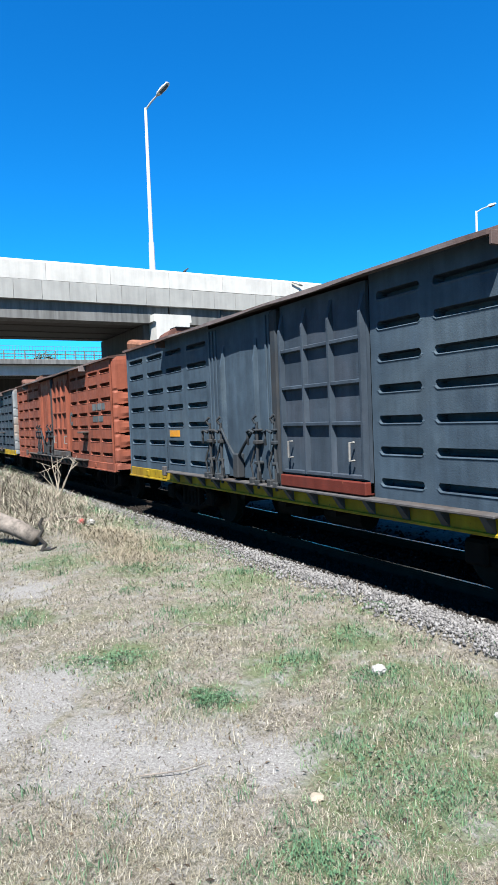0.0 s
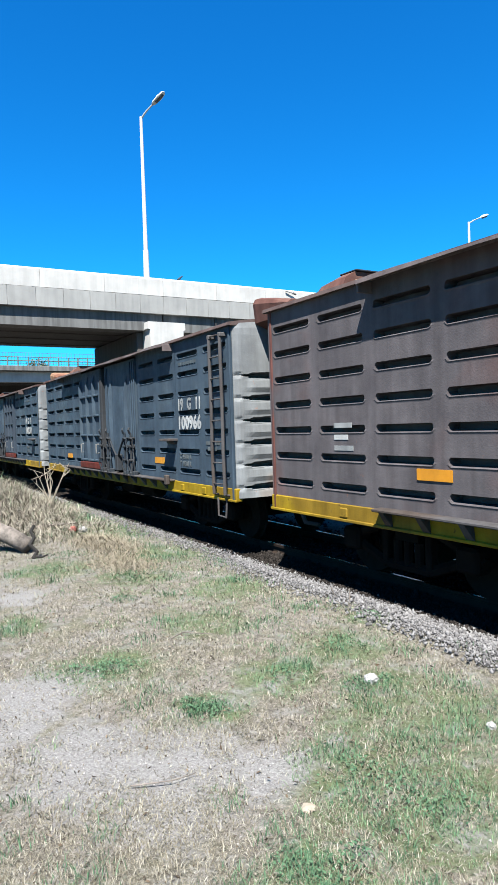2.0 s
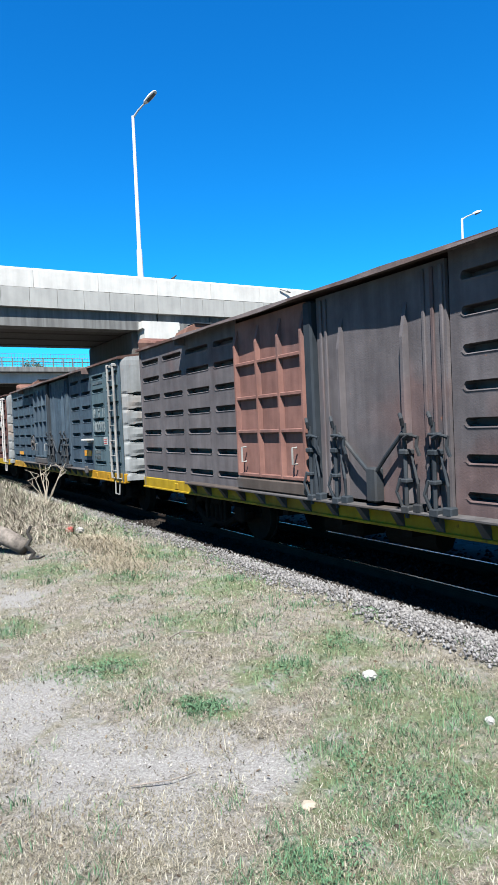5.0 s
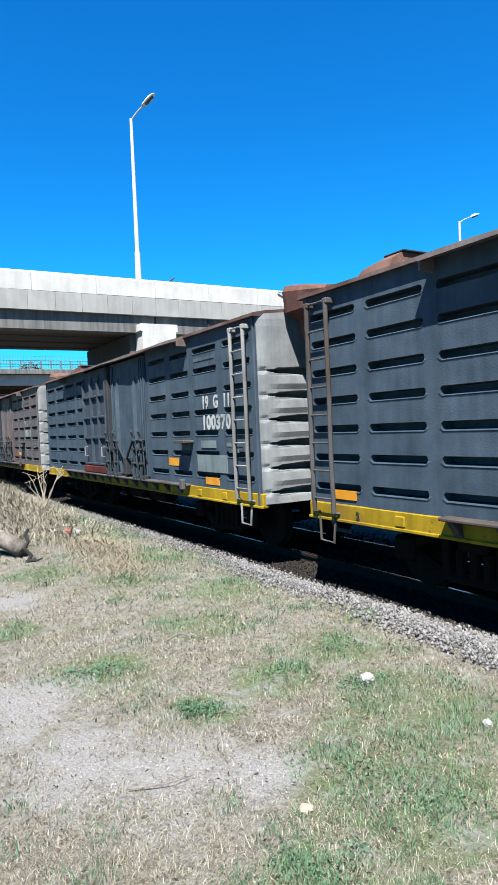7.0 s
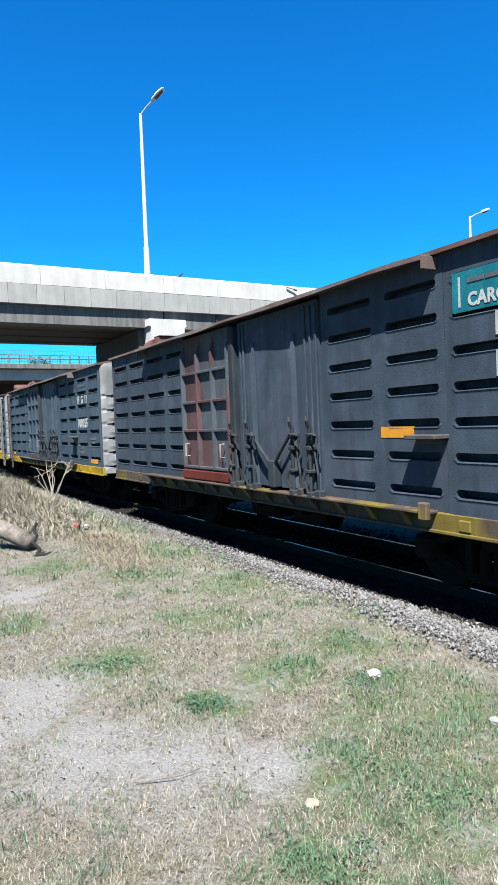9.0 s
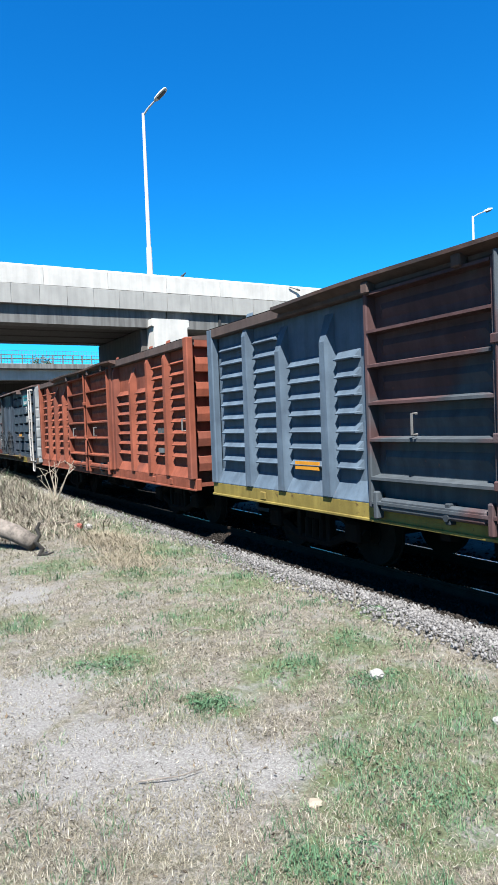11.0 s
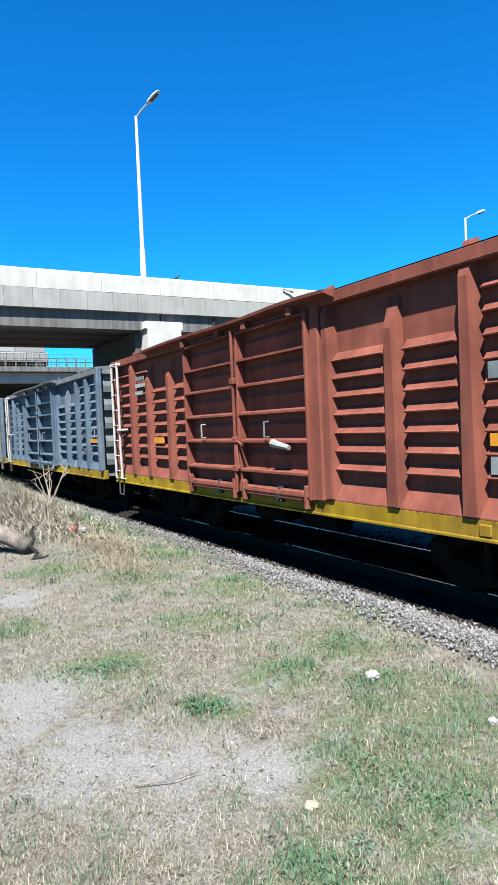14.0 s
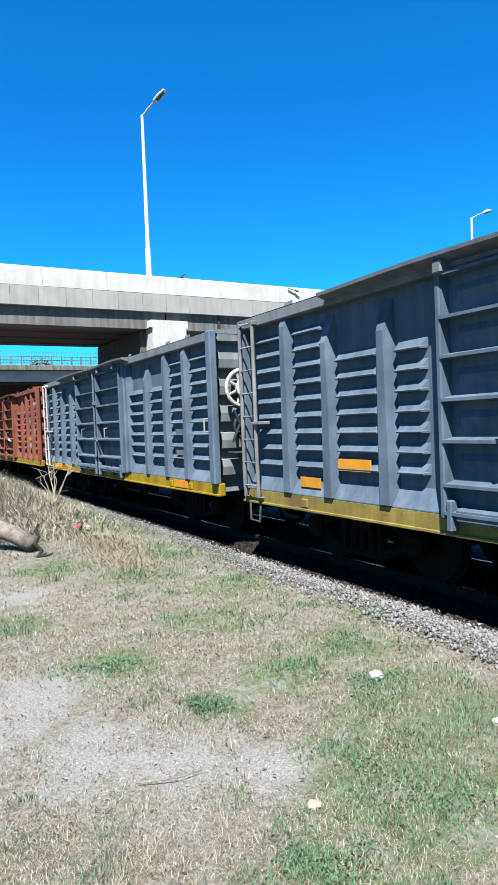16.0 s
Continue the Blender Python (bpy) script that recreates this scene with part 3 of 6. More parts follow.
def verge():
    x, y, d = scatter(330000)
    bare, green = spot_field(BARE, x, y), spot_field(GREEN, x, y)
    patchy = np.array([noise.noise((a * 1.7, b * 1.7, 9.0)) for a, b in zip(x, y)])
    clump = np.array([noise.noise((a * 7.5, b * 7.5, 2.0)) for a, b in zip(x, y)])
    k = RNG.uniform(0, 1, len(x)) > np.clip(0.26 + bare * 0.62 + green * 0.35 - patchy * 0.9 - clump * 0.7, 0, 0.95)
    x, y, d = x[k], y[k], d[k]
    pts = np.stack([x, y, heights(x, y) - 0.004, RNG.uniform(0.010, 0.042, len(x)) * (1 + 0.05 * d), (0.00055 + 0.00034 * d) * RNG.uniform(0.6, 1.5, len(x)), RNG.uniform(0.75, 1.52, len(x))], -1)
    loose("dry_grass", pts, blades, M["dry_grass"], "short dry straw-coloured grass on the trackside verge", "grass")
    x, y, d = scatter(190000)
    green = spot_field(GREEN, x, y)
    patchy = np.array([noise.noise((a * 1.9, b * 1.9, 4.0)) for a, b in zip(x, y)])
    clump = np.array([noise.noise((a * 6.0, b * 6.0, 7.0)) + 0.5 * noise.noise((a * 14.0, b * 14.0, 1.0)) for a, b in zip(x, y)])
    k = RNG.uniform(0, 1, len(x)) < (green * 0.75 + np.clip(patchy, 0, 1) * 0.45 + 0.06 * (x > 2.2) + 0.22 * ((x > 2.4) & (y > 4.2)) + 0.25 * ((x > 3.0) & (y > 6))) * np.clip(0.75 + 1.7 * clump, 0.08, 2.0)
    k &= spot_field(BARE, x, y) < 0.4
    x, y, d = x[k], y[k], d[k]
    pts = np.stack([x, y, heights(x, y) - 0.004, RNG.uniform(0.014, 0.046, len(x)) * (1 + 0.05 * d), (0.0006 + 0.00036 * d) * RNG.uniform(0.7, 1.3, len(x)), RNG.uniform(0.4, 1.35, len(x))], -1)
    loose("green_grass", pts, blades, M["green_grass"], "patchy short green grass growing through the straw", "grass")
    # gravel crumbs on the bare patches
    x, y, d = scatter(60000, 12.0)
    k = RNG.uniform(0, 1, len(x)) < spot_field(BARE, x, y) * 0.85 + 0.03
    x, y, d = x[k], y[k], d[k]
    pts = np.stack([x, y, heights(x, y), RNG.gamma(2.0, 0.0013, len(x)) + 0.0010], -1)
    loose("gravel", pts, stones, M["pebble"], "pale grey gravel scattered on bare earth", "gravel")
    # upright green tufts
    bx, by, bd = scatter(900, 14.0)
    k = (RNG.uniform(0, 1, len(bx)) < 0.10 + 0.5 * spot_field(GREEN, bx, by) + 0.12 * (bx > 2.4)) & (spot_field(BARE, bx, by) < 0.35)
    bx, by, bd = (np.repeat(q[k], 70) for q in (bx, by, bd))
    r = 0.035 + 0.008 * bd
    x, y = bx + RNG.normal(0, 1, len(bx)) * r, by + RNG.normal(0, 1, len(by)) * r
    k = x < 3.95
    x, y, bd = x[k], y[k], bd[k]
    pts = np.stack([x, y, heights(x, y) - 0.004, RNG.uniform(0.02, 0.065, len(x)) * (1 + 0.05 * bd), (0.0008 + 0.00036 * bd) * RNG.uniform(0.7, 1.3, len(x)), RNG.uniform(0.2, 1.2, len(x))], -1)
    loose("grass_tufts", pts, blades, M["leaf"], "small darker green tufts standing in the short grass", "grass")
    # dead leaves, bark crumbs and dung dry on the ground
    x, y, d = scatter(5000, 14.0)
    pts = np.stack([x, y, heights(x, y) + RNG.uniform(0.004, 0.022, len(x)), RNG.gamma(2.0, 0.0018, len(x)) * (1 + 0.10 * d) + 0.002], -1)
    loose("leaf_litter", pts, leaves, M["litter_leaf"], "dark and brown dead leaves strewn over the verge", "leaf litter")
    # the same grass all round, thinner
    n = 70000
    a, d = RNG.uniform(0, 6.283, n), 0.9 + 11 * RNG.uniform(0, 1, n) ** 0.7
    x, y = d * np.sin(a), d * np.cos(a)
    k = (x < 3.75) & ((x < 0.1) | (y < 0.9) | (np.degrees(a) > 56) & (np.degrees(a) < 300))
    x, y, d = x[k], y[k], d[k]
    pts = np.stack([x, y, heights(x, y) - 0.004, RNG.uniform(0.015, 0.05, len(x)), RNG.uniform(0.001, 0.003, len(x)), RNG.uniform(0.75, 1.52, len(x))], -1)
    loose("dry_grass", pts, blades, M["dry_grass"], "thin dry grass on the verge away from the track", "grass")
    # broad-leaved weeds
    xs, ys, zs, ss = [], [], [], []
    for a, b, r, n in ((1.44, 4.62, 0.20, 500), (1.22, 4.72, 0.14, 200), (1.74, 3.61, 0.13, 480), (1.66, 3.72, 0.1, 150), (2.05, 2.3, 0.28, 420), (2.2, 2.1, 0.2, 260), (1.46, 1.98, 0.15, 300),
                       (2.1, 2.55, 0.18, 160), (3.14, 4.0, 0.18, 240), (2.42, 3.82, 0.18, 240), (3.86, 4.55, 0.14, 330), (2.72, 3.35, 0.14, 240), (2.9, 3.3, 0.1, 140), (2.15, 6.4, 0.12, 180),
                       (2.6, 7.4, 0.25, 240), (1.35, 2.15, 0.1, 120), (1.62, 2.05, 0.08, 90), (1.85, 8.4, 0.3, 260), (2.3, 9.2, 0.35, 300)):
        q = RNG.normal(0, r * 0.55, (n, 2))
        xs.append(a + q[:, 0]); ys.append(b + q[:, 1])
        zs.append(RNG.uniform(0.005, 0.055, n) * np.exp(-(q ** 2).sum(1) / r ** 2)); ss.append(RNG.uniform(0.005, 0.012, n) * (1 + 0.04 * b))
    x, y = np.concatenate(xs), np.concatenate(ys)
    pts = np.stack([x, y, heights(x, y) + np.concatenate(zs), np.concatenate(ss)], -1)
    loose("weeds", pts, leaves, M["leaf"], "low green broad-leaved weeds in the dry grass", "weeds")
    # tall straw and weeds on the heap
    n = 15000
    x, y = RNG.normal(2.2, 0.75, n), RNG.normal(14.6, 2.1, n)
    k = (x < 3.75) & (y > 10.2) & (x > 0.2)
    x, y = x[k], y[k]
    pts = np.stack([x, y, heights(x, y) - 0.02, RNG.uniform(0.10, 0.42, len(x)), RNG.uniform(0.003, 0.008, len(x)), RNG.uniform(0.9, 2.3, len(x))], -1)
    loose("tall_dry_grass", pts, blades, M["dry_grass"], "tall tangled dry grass on a weedy heap", "grass")
    n = 9000
    x, y = RNG.normal(2.15, 0.7, n), RNG.normal(13.6, 1.7, n)
    k = (x < 3.6) & (x > 0.2) & (y > 10.3)
    x, y = x[k], y[k]
    lift = RNG.uniform(0, 0.22, len(x)) ** 1.3
    pts = np.stack([x, y, heights(x, y) + lift, RNG.uniform(0.10, 0.36, len(x)), RNG.uniform(0.003, 0.007, len(x)), RNG.uniform(0.9, 2.6, len(x))], -1)
    loose("dry_brush", pts, blades, M["brush"], "grey-brown tangle of dead brush on the weedy heap", "brush")
    n = 1500
    x, y = RNG.normal(2.1, 0.75, n), RNG.normal(16.6, 2.2, n)
    k = (x < 3.6) & (x > 0.2) & (y > 10.0)
    x, y = x[k], y[k]
    pts = np.stack([x, y, heights(x, y) - 0.02, RNG.uniform(0.12, 0.40, len(x)), RNG.uniform(0.004, 0.011, len(x)), RNG.uniform(0.4, 1.9, len(x))], -1)
    loose("tall_weeds", pts, blades, M["green_grass"], "tall green weeds behind the dry heap", "weeds")
    # raked straw
    n = 2600
    x = np.concatenate([RNG.normal(2.95, 0.22, n), RNG.normal(2.75, 0.2, n // 2)])
    y = np.concatenate([RNG.normal(9.6, 0.55, n), RNG.normal(8.1, 0.35, n // 2)])
    h = 0.12 * np.exp(-((x - 2.95) / 0.3) ** 2 - ((y - 9.6) / 0.7) ** 2)
    pts = np.stack([x, y, h * RNG.uniform(0, 1, len(x)), RNG.uniform(0.06, 0.2, len(x)), RNG.uniform(0.0025, 0.005, len(x)), RNG.uniform(1.1, 1.7, len(x))], -1)
    loose("straw_heap", pts, blades, M["straw"], "small pale heap of cut straw on the grass", "straw")


verge()


# ---- track ----
def track():
    y0, y1 = -60.0, 150.0
    prof = [(-0.035, 0.0), (0.035, 0.0), (0.03, -0.035), (0.009, -0.045), (0.009, -0.11), (0.06, -0.13), (0.06, -0.14), (-0.06, -0.14), (-0.06, -0.13), (-0.009, -0.11), (-0.009, -0.045), (-0.03, -0.035)]
    for x in (XC - 0.53, XC + 0.53):
        ob = thing("rail", Geo().prism([(x + a, RAIL_Z + c - 0.004) for a, c in prof], y0, y1), M["rail"], "worn steel railway rail with a polished top", "rail", "rails of the track", "structure")
        part("rail_head", Geo().box(x - 0.016, x + 0.016, y0, y1, RAIL_Z - 0.003, RAIL_Z), M["rail_top"], ob, "polished running surface")
    me = cached("sleeper", lambda g: g.box(-0.95, 0.95, -0.11, 0.11, -0.14, -0.062, 0.015))
    for i in range(95):
        ob = part("sleeper", me, M["sleeper"], None, "", pose(XC, -6 + i * 0.62, 0, 0, 0, (i * 37 % 7 - 3) * 0.4))
        tagged(ob, "dark weathered wooden railway sleeper in ballast", "sleeper", "sleepers of the track")
    n = 130000
    d = 1.0 * (40 / 1.0) ** RNG.uniform(0, 1, n)
    y = d + 1.5
    x = RNG.uniform(3.62, 4.75, n)
    edge = 3.98 + 0.045 * np.clip(y - 4, 0, 6) + 0.08 * np.sin(y * 1.7) + 0.05 * np.sin(y * 4.1)
    k = x > edge + 0.06 - RNG.exponential(0.16, n)
    x, y = x[k], y[k]
    s = np.clip(RNG.gamma(3.0, 0.0030, len(x)), 0.004, 0.024) * (1 + 0.02 * y)
    z = 0.012 - 0.055 * np.clip((x - 3.8) / 0.5, 0, 1) + RNG.uniform(-0.015, 0.02, len(x))
    # stones past the train's shadow edge take the shade-dark colour
    k = x < 4.28 + RNG.normal(0, 0.05, len(x))
    inner = np.stack([x, y, z, s], -1)[~k]
    x, y, z, s = x[k], y[k], z[k], s[k]
    loose("ballast", inner, stones, M["shade_stone"], "dark crushed-stone ballast beside the rail, train shade in its colour", "ballast")
    loose("ballast", np.stack([x, y, z, s], -1), stones, M["stone"], "pale grey crushed-stone ballast along the track edge", "ballast")
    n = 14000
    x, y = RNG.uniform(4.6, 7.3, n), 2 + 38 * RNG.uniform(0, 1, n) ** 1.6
    loose("ballast", np.stack([x, y, RNG.uniform(-0.08, -0.03, n), RNG.uniform(0.02, 0.045, n)], -1), stones, M["shade_stone"], "dark crushed-stone ballast between the rails, train shade in its colour", "ballast")


track()


# ---- overpasses ----
def overpass():
    """The near overpass: precast barrier, fascia panels, girders, pier."""
    ob = empty("overpass", "pale concrete road overpass with precast parapet, seen from trackside", "overpass", kind="structure")
    x0, x1, y0, y1 = -40.0, 60.0, 28.0, 35.4
    part("deck", Geo().box(x0, x1, y0 + 0.25, y1, 7.06, 7.84), M["soffit"], ob, "dark deck slab, shade in its colour")
    # barrier segments with a chamfered top, set end to end with open joints
    xs = [x0 + i * 2.78 for i in range(36)]
    off = 11.90 - min(xs, key=lambda q: abs(q - 11.90))
    prof = [(0.0, 7.86), (0.0, 8.60), (0.06, 8.68), (0.22, 8.68), (0.26, 8.60), (0.40, 7.86)]

    def barrier(g):
        v = [(x, y0 + a, c) for x in (0.006, 2.774) for a, c in prof]
        n = len(prof)
        g.add(v, [(i, (i + 1) % n, n + (i + 1) % n, n + i) for i in range(n)] + [tuple(range(n)), tuple(range(n, 2 * n))])
    me = cached("barrier_segment", barrier)
    for x in xs:
        part("barrier_segment", me, M["parapet"], ob, m=pose(x + off, 0, 0.02 * math.sin(x * 0.1)))
    me = cached("fascia_panel", lambda g: g.box(0.005, 1.145, y0 - 0.03, y0 + 0.24, 7.04, 7.85, 0.008))
    for i in range(86):
        part("fascia_panel", me, M["concrete"], ob, m=pose(11.9 - 1.15 * 44 + i * 1.15, 0, 0))
    # front girder stands further back towards the left
    for a, c in ((x0, 11.86), (11.94, x1)):
        ya = y0 + (0.42 if a < 0 else 0.16)
        yb = y0 + (0.15 if a < 0 else 0.30)
        g = Geo()
        v = [(a, ya, 6.27), (a, ya, 7.06), (a, y0 + 1.1, 7.06), (a, y0 + 1.1, 6.27), (c, yb, 6.27), (c, yb, 7.06), (c, y0 + 1.1, 7.06), (c, y0 + 1.1, 6.27)]
        g.add(v, [(0, 1, 2, 3), (4, 7, 6, 5), (0, 4, 5, 1), (1, 5, 6, 2), (2, 6, 7, 3), (3, 7, 4, 0)])
        part("girder", g, M["girder"], ob, "streaked grey front girder")
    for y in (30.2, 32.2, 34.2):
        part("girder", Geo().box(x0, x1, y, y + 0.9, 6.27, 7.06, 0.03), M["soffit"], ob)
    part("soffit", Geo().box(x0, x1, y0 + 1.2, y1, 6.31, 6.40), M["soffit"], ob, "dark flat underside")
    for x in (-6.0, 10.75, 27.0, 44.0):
        part("pier_wall", Geo().box(x, x + 1.9, y0 + 0.55, y1 - 0.2, -0.3, 6.26, 0.04), M["pier"], ob, "wall pier with shade in its colour")
        part("pier_cap", Geo().prism([(x + 0.22, 6.62), (x + 0.20, 6.30), (x + 0.30, 6.26), (x + 0.30, 5.0), (x + 1.95, 5.0), (x + 1.95, 6.26), (x + 2.05, 6.30), (x + 2.03, 6.62)], y0 - 0.35, y0 + 0.54), M["parapet"], ob, "pale block at the pier head")
    # black box drawn in place of the dark open gap at the girder joint
    part("bearing_plate", Geo().box(14.6, 14.72, y0 + 0.1, y0 + 0.3, 6.4, 7.03), M["black"], ob, "dark joint gap")
    part("patched_panel", Geo().box(7.6, 8.65, y0 + 0.18, y0 + 0.24, 6.62, 6.98), M["concrete"], ob, "pale patched spot on the girder")
    # small fittings on the parapet
    f = empty("parapet_fitting", "small dark tilted bracket on the parapet top", "bracket", m=pose(12.85, 28.15, 8.68))
    part("stem", Geo().tube([(0, 0, 0), (0, 0, 0.12)], 0.02), M["black"], f)
    part("head", Geo().tube([(-0.12, 0, 0.05), (0.13, 0.02, 0.25)], 0.05, 8, 0.03), M["black"], f)
    f = empty("parapet_fitting", "small pale bracket lamp fixed to the parapet", "bracket", m=pose(18.9, 27.93, 8.52))
    part("stem", Geo().tube([(-0.25, 0, 0.10), (0.2, -0.05, 0.0)], 0.035), M["galv"], f)
    part("head", Geo().tube([(0.15, -0.05, 0.0), (0.35, -0.08, -0.06)], 0.06, 8, 0.04), M["girder"], f)


overpass()


def street_lamp(x, y, z, height, arm, label):
    ob = empty("street_lamp", label, "street lamp", "lamps along the overpass", pose(x, y, z))
    part("pole", Geo().tube([(0, 0, 0), (0, 0, height * 0.5), (0, 0, height)], 0.105, 14, 0.065), M["lamp_white"], ob)
    part("base_sleeve", Geo().tube([(0, 0, 0), (0, 0, 1.3)], 0.14, 14, 0.125), M["lamp_white"], ob)
    top = Vector((0, 0, height))
    a = Vector(arm)
    part("arm", Geo().tube([top - Vector((0, 0, 0.08)), top + a * 0.3, top + a * 0.72], 0.045, 10, 0.035), M["galv"], ob)
    d = a.normalized()
    side = d.cross(Vector((0, 0, 1))).normalized()
    up = side.cross(d)
    g = Geo()
    rings = []
    for s, w, h in ((0.0, 0.05, 0.05), (0.12, 0.13, 0.09), (0.45, 0.17, 0.11), (0.72, 0.13, 0.07), (0.78, 0.06, 0.03)):
        c = top + a * 0.66 + d * s
        rings.append([c + side * (w * math.cos(t)) + up * (h * max(math.sin(t), -0.35)) for t in [2 * math.pi * k / 14 for k in range(14)]])
    g.add([p for r in rings for p in r], [(i * 14 + k, i * 14 + (k + 1) % 14, (i + 1) * 14 + (k + 1) % 14, (i + 1) * 14 + k) for i in range(4) for k in range(14)] + [tuple(range(14)), tuple(range(56, 70))])
    head = part("lamp_head", g.mesh("lamp_head", True), M["lamp_white"], ob, "pale cobra-head lantern")
    c0, c1 = top + a * 0.66 + d * 0.2, top + a * 0.66 + d * 0.66
    part("lens", Geo().tube([c0 - up * 0.035, c1 - up * 0.035], 0.085, 10, 0.07), M["girder"], head, "grey lens bowl")


street_lamp(11.2, 28.2, 8.66, 7.35, (0.56, -0.75, 0.62), "tall white street lamp standing on the overpass parapet")
street_lamp(32.7, 28.2, 5.2, 8.80, (1.75, 0.1, 0.68), "white street lamp rising behind the passing train")


def rear_overpass():
    ob = empty("rear_overpass", "second concrete overpass further along the track, railed", "overpass", kind="structure")
    x0, x1, y0 = -40.0, 70.0, 62.0
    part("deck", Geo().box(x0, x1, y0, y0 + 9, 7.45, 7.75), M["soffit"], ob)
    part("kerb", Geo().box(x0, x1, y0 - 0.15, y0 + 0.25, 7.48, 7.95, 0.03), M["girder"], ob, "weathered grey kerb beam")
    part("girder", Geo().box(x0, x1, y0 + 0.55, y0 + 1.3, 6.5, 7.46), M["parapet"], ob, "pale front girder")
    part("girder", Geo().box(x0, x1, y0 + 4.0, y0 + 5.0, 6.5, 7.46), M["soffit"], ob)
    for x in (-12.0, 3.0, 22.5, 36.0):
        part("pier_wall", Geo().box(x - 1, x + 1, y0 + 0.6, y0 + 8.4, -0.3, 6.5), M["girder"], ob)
    # added wall, dark in colour, to give the black shade under the deck
    part("abutment", Geo().box(8.5, 21.5, y0 + 8.4, y0 + 9, -0.3, 7.45), M["soffit"], ob, "added dark wall standing in for shade under the deck")
    me = cached("guard_post", lambda g: g.box(-0.05, 0.05, y0 - 0.02, y0 + 0.1, 7.94, 8.78, 0.01))
    for i in range(36):
        part("guard_post", me, M["girder"], ob, m=pose(-2 + i * 0.92, 0, 0))
    for z, r in ((8.76, 0.035), (8.42, 0.05), (8.18, 0.02)):
        part("guard_rail", Geo().tube([(-20, y0 + 0.04, z), (40, y0 + 0.04, z)], r, 8), M["girder"], ob)
    me = cached("picket", lambda g: g.tube([(0, y0 + 0.06, 7.95), (0, y0 + 0.06, 9.15)], 0.012, 5))
    for i in range(70):
        part("picket", me, M["girder"], ob, m=pose(4 + i * 0.25, 0, 0))
    part("guard_rail", Geo().tube([(-20, y0 + 0.06, 9.15), (40, y0 + 0.06, 9.15)], 0.015, 6), M["girder"], ob)


rear_overpass()


def far_tree(x, y, h, r, seed):
    rng = np.random.default_rng(seed)
    ob = empty("tree", "dark green bushy tree beyond the rear overpass", "tree", "far trees", pose(x, y, 0))
    g = Geo().tube([(0, 0, 0), (0.1, 0, h * 0.4), (0.05, 0.1, h * 0.75)], 0.2, 8, 0.07)
    for k in range(6):
        a = k * 1.1
        g.tube([(0.06, 0, h * (0.45 + 0.05 * k)), (r * 0.7 * math.cos(a), r * 0.7 * math.sin(a), h * (0.65 + 0.05 * k))], 0.06, 6, 0.02)
    part("trunk", g, M["bark"], ob)
    c = rng.normal(0, 1, (26, 3)) * (r * 0.5, r * 0.5, h * 0.12) + (0, 0, h * 0.78)
    q = c[rng.integers(0, 26, 2600)] + rng.normal(0, 0.22 * r, (2600, 3))
    v, f = leaves(np.concatenate([q, rng.uniform(0.1, 0.22, (2600, 1))], 1))
    me = bpy.data.meshes.new("crown")
    me.from_pydata([tuple(p) for p in v], [], [tuple(int(i) for i in t) for t in f])
    part("crown", me, M["tree_leaf"], ob)


far_tree(16.3, 76.0, 10.6, 1.3, 1)
for i, (tx, ty) in enumerate(((-30, 120), (-12, 130), (2, 125), (20, 140), (40, 130), (60, 120), (80, 100), (-45, 90))):
    far_tree(tx, ty, 6.5 + (i % 3), 2.6, 10 + i)


# ---- freight cars ----
# A car's own space: x across (the side towards the verge is at -HALF), y = 0 at the leading end and -LEN at the trailing end, z from the ground.
SILL_Z0, SILL_Z1, EAVE = 0.75, 0.93, 3.08
ROWS_A = (2.85, 2.57, 2.27, 1.98, 1.69, 1.40, 1.10)
COLS_FRONT = ((0.11, 0.82), (0.98, 1.70), (1.86, 2.58), (2.74, 3.30))
COLS_REAR = ((7.00, 7.67), (7.87, 8.50), (8.66, 9.38), (9.57, 10.27))
SIDE = Matrix.Rotation(math.pi, 4, "Z")
FAR_SIDE = Matrix.Translation((0, -LEN, 0)) @ SIDE


def steps(pairs):
    return sorted({round(q, 4) for q in pairs})


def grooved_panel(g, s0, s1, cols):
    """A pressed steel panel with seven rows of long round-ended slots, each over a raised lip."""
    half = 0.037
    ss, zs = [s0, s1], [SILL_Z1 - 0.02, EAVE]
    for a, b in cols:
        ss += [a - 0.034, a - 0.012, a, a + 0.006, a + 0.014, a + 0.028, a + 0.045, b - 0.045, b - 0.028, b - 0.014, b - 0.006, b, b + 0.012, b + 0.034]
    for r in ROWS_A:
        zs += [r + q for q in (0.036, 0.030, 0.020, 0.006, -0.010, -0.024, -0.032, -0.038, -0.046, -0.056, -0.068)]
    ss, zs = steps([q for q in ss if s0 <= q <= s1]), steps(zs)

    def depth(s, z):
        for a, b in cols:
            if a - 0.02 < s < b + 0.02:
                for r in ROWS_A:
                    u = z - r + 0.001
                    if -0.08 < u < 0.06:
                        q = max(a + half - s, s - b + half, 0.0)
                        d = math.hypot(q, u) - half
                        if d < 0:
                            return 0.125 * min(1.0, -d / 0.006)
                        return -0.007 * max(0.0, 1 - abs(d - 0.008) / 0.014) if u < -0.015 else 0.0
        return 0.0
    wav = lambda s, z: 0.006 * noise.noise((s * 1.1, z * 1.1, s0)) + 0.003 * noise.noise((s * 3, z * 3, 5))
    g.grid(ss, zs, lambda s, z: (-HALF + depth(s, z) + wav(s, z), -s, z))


def grid_door(g, s0=3.42, s1=4.94):
    """Sliding door: sheet stiffened by two uprights and three cross bars."""
    x = -HALF - 0.05
    g.box(x + 0.02, x + 0.06, -s1, -s0, 0.98, 3.02)


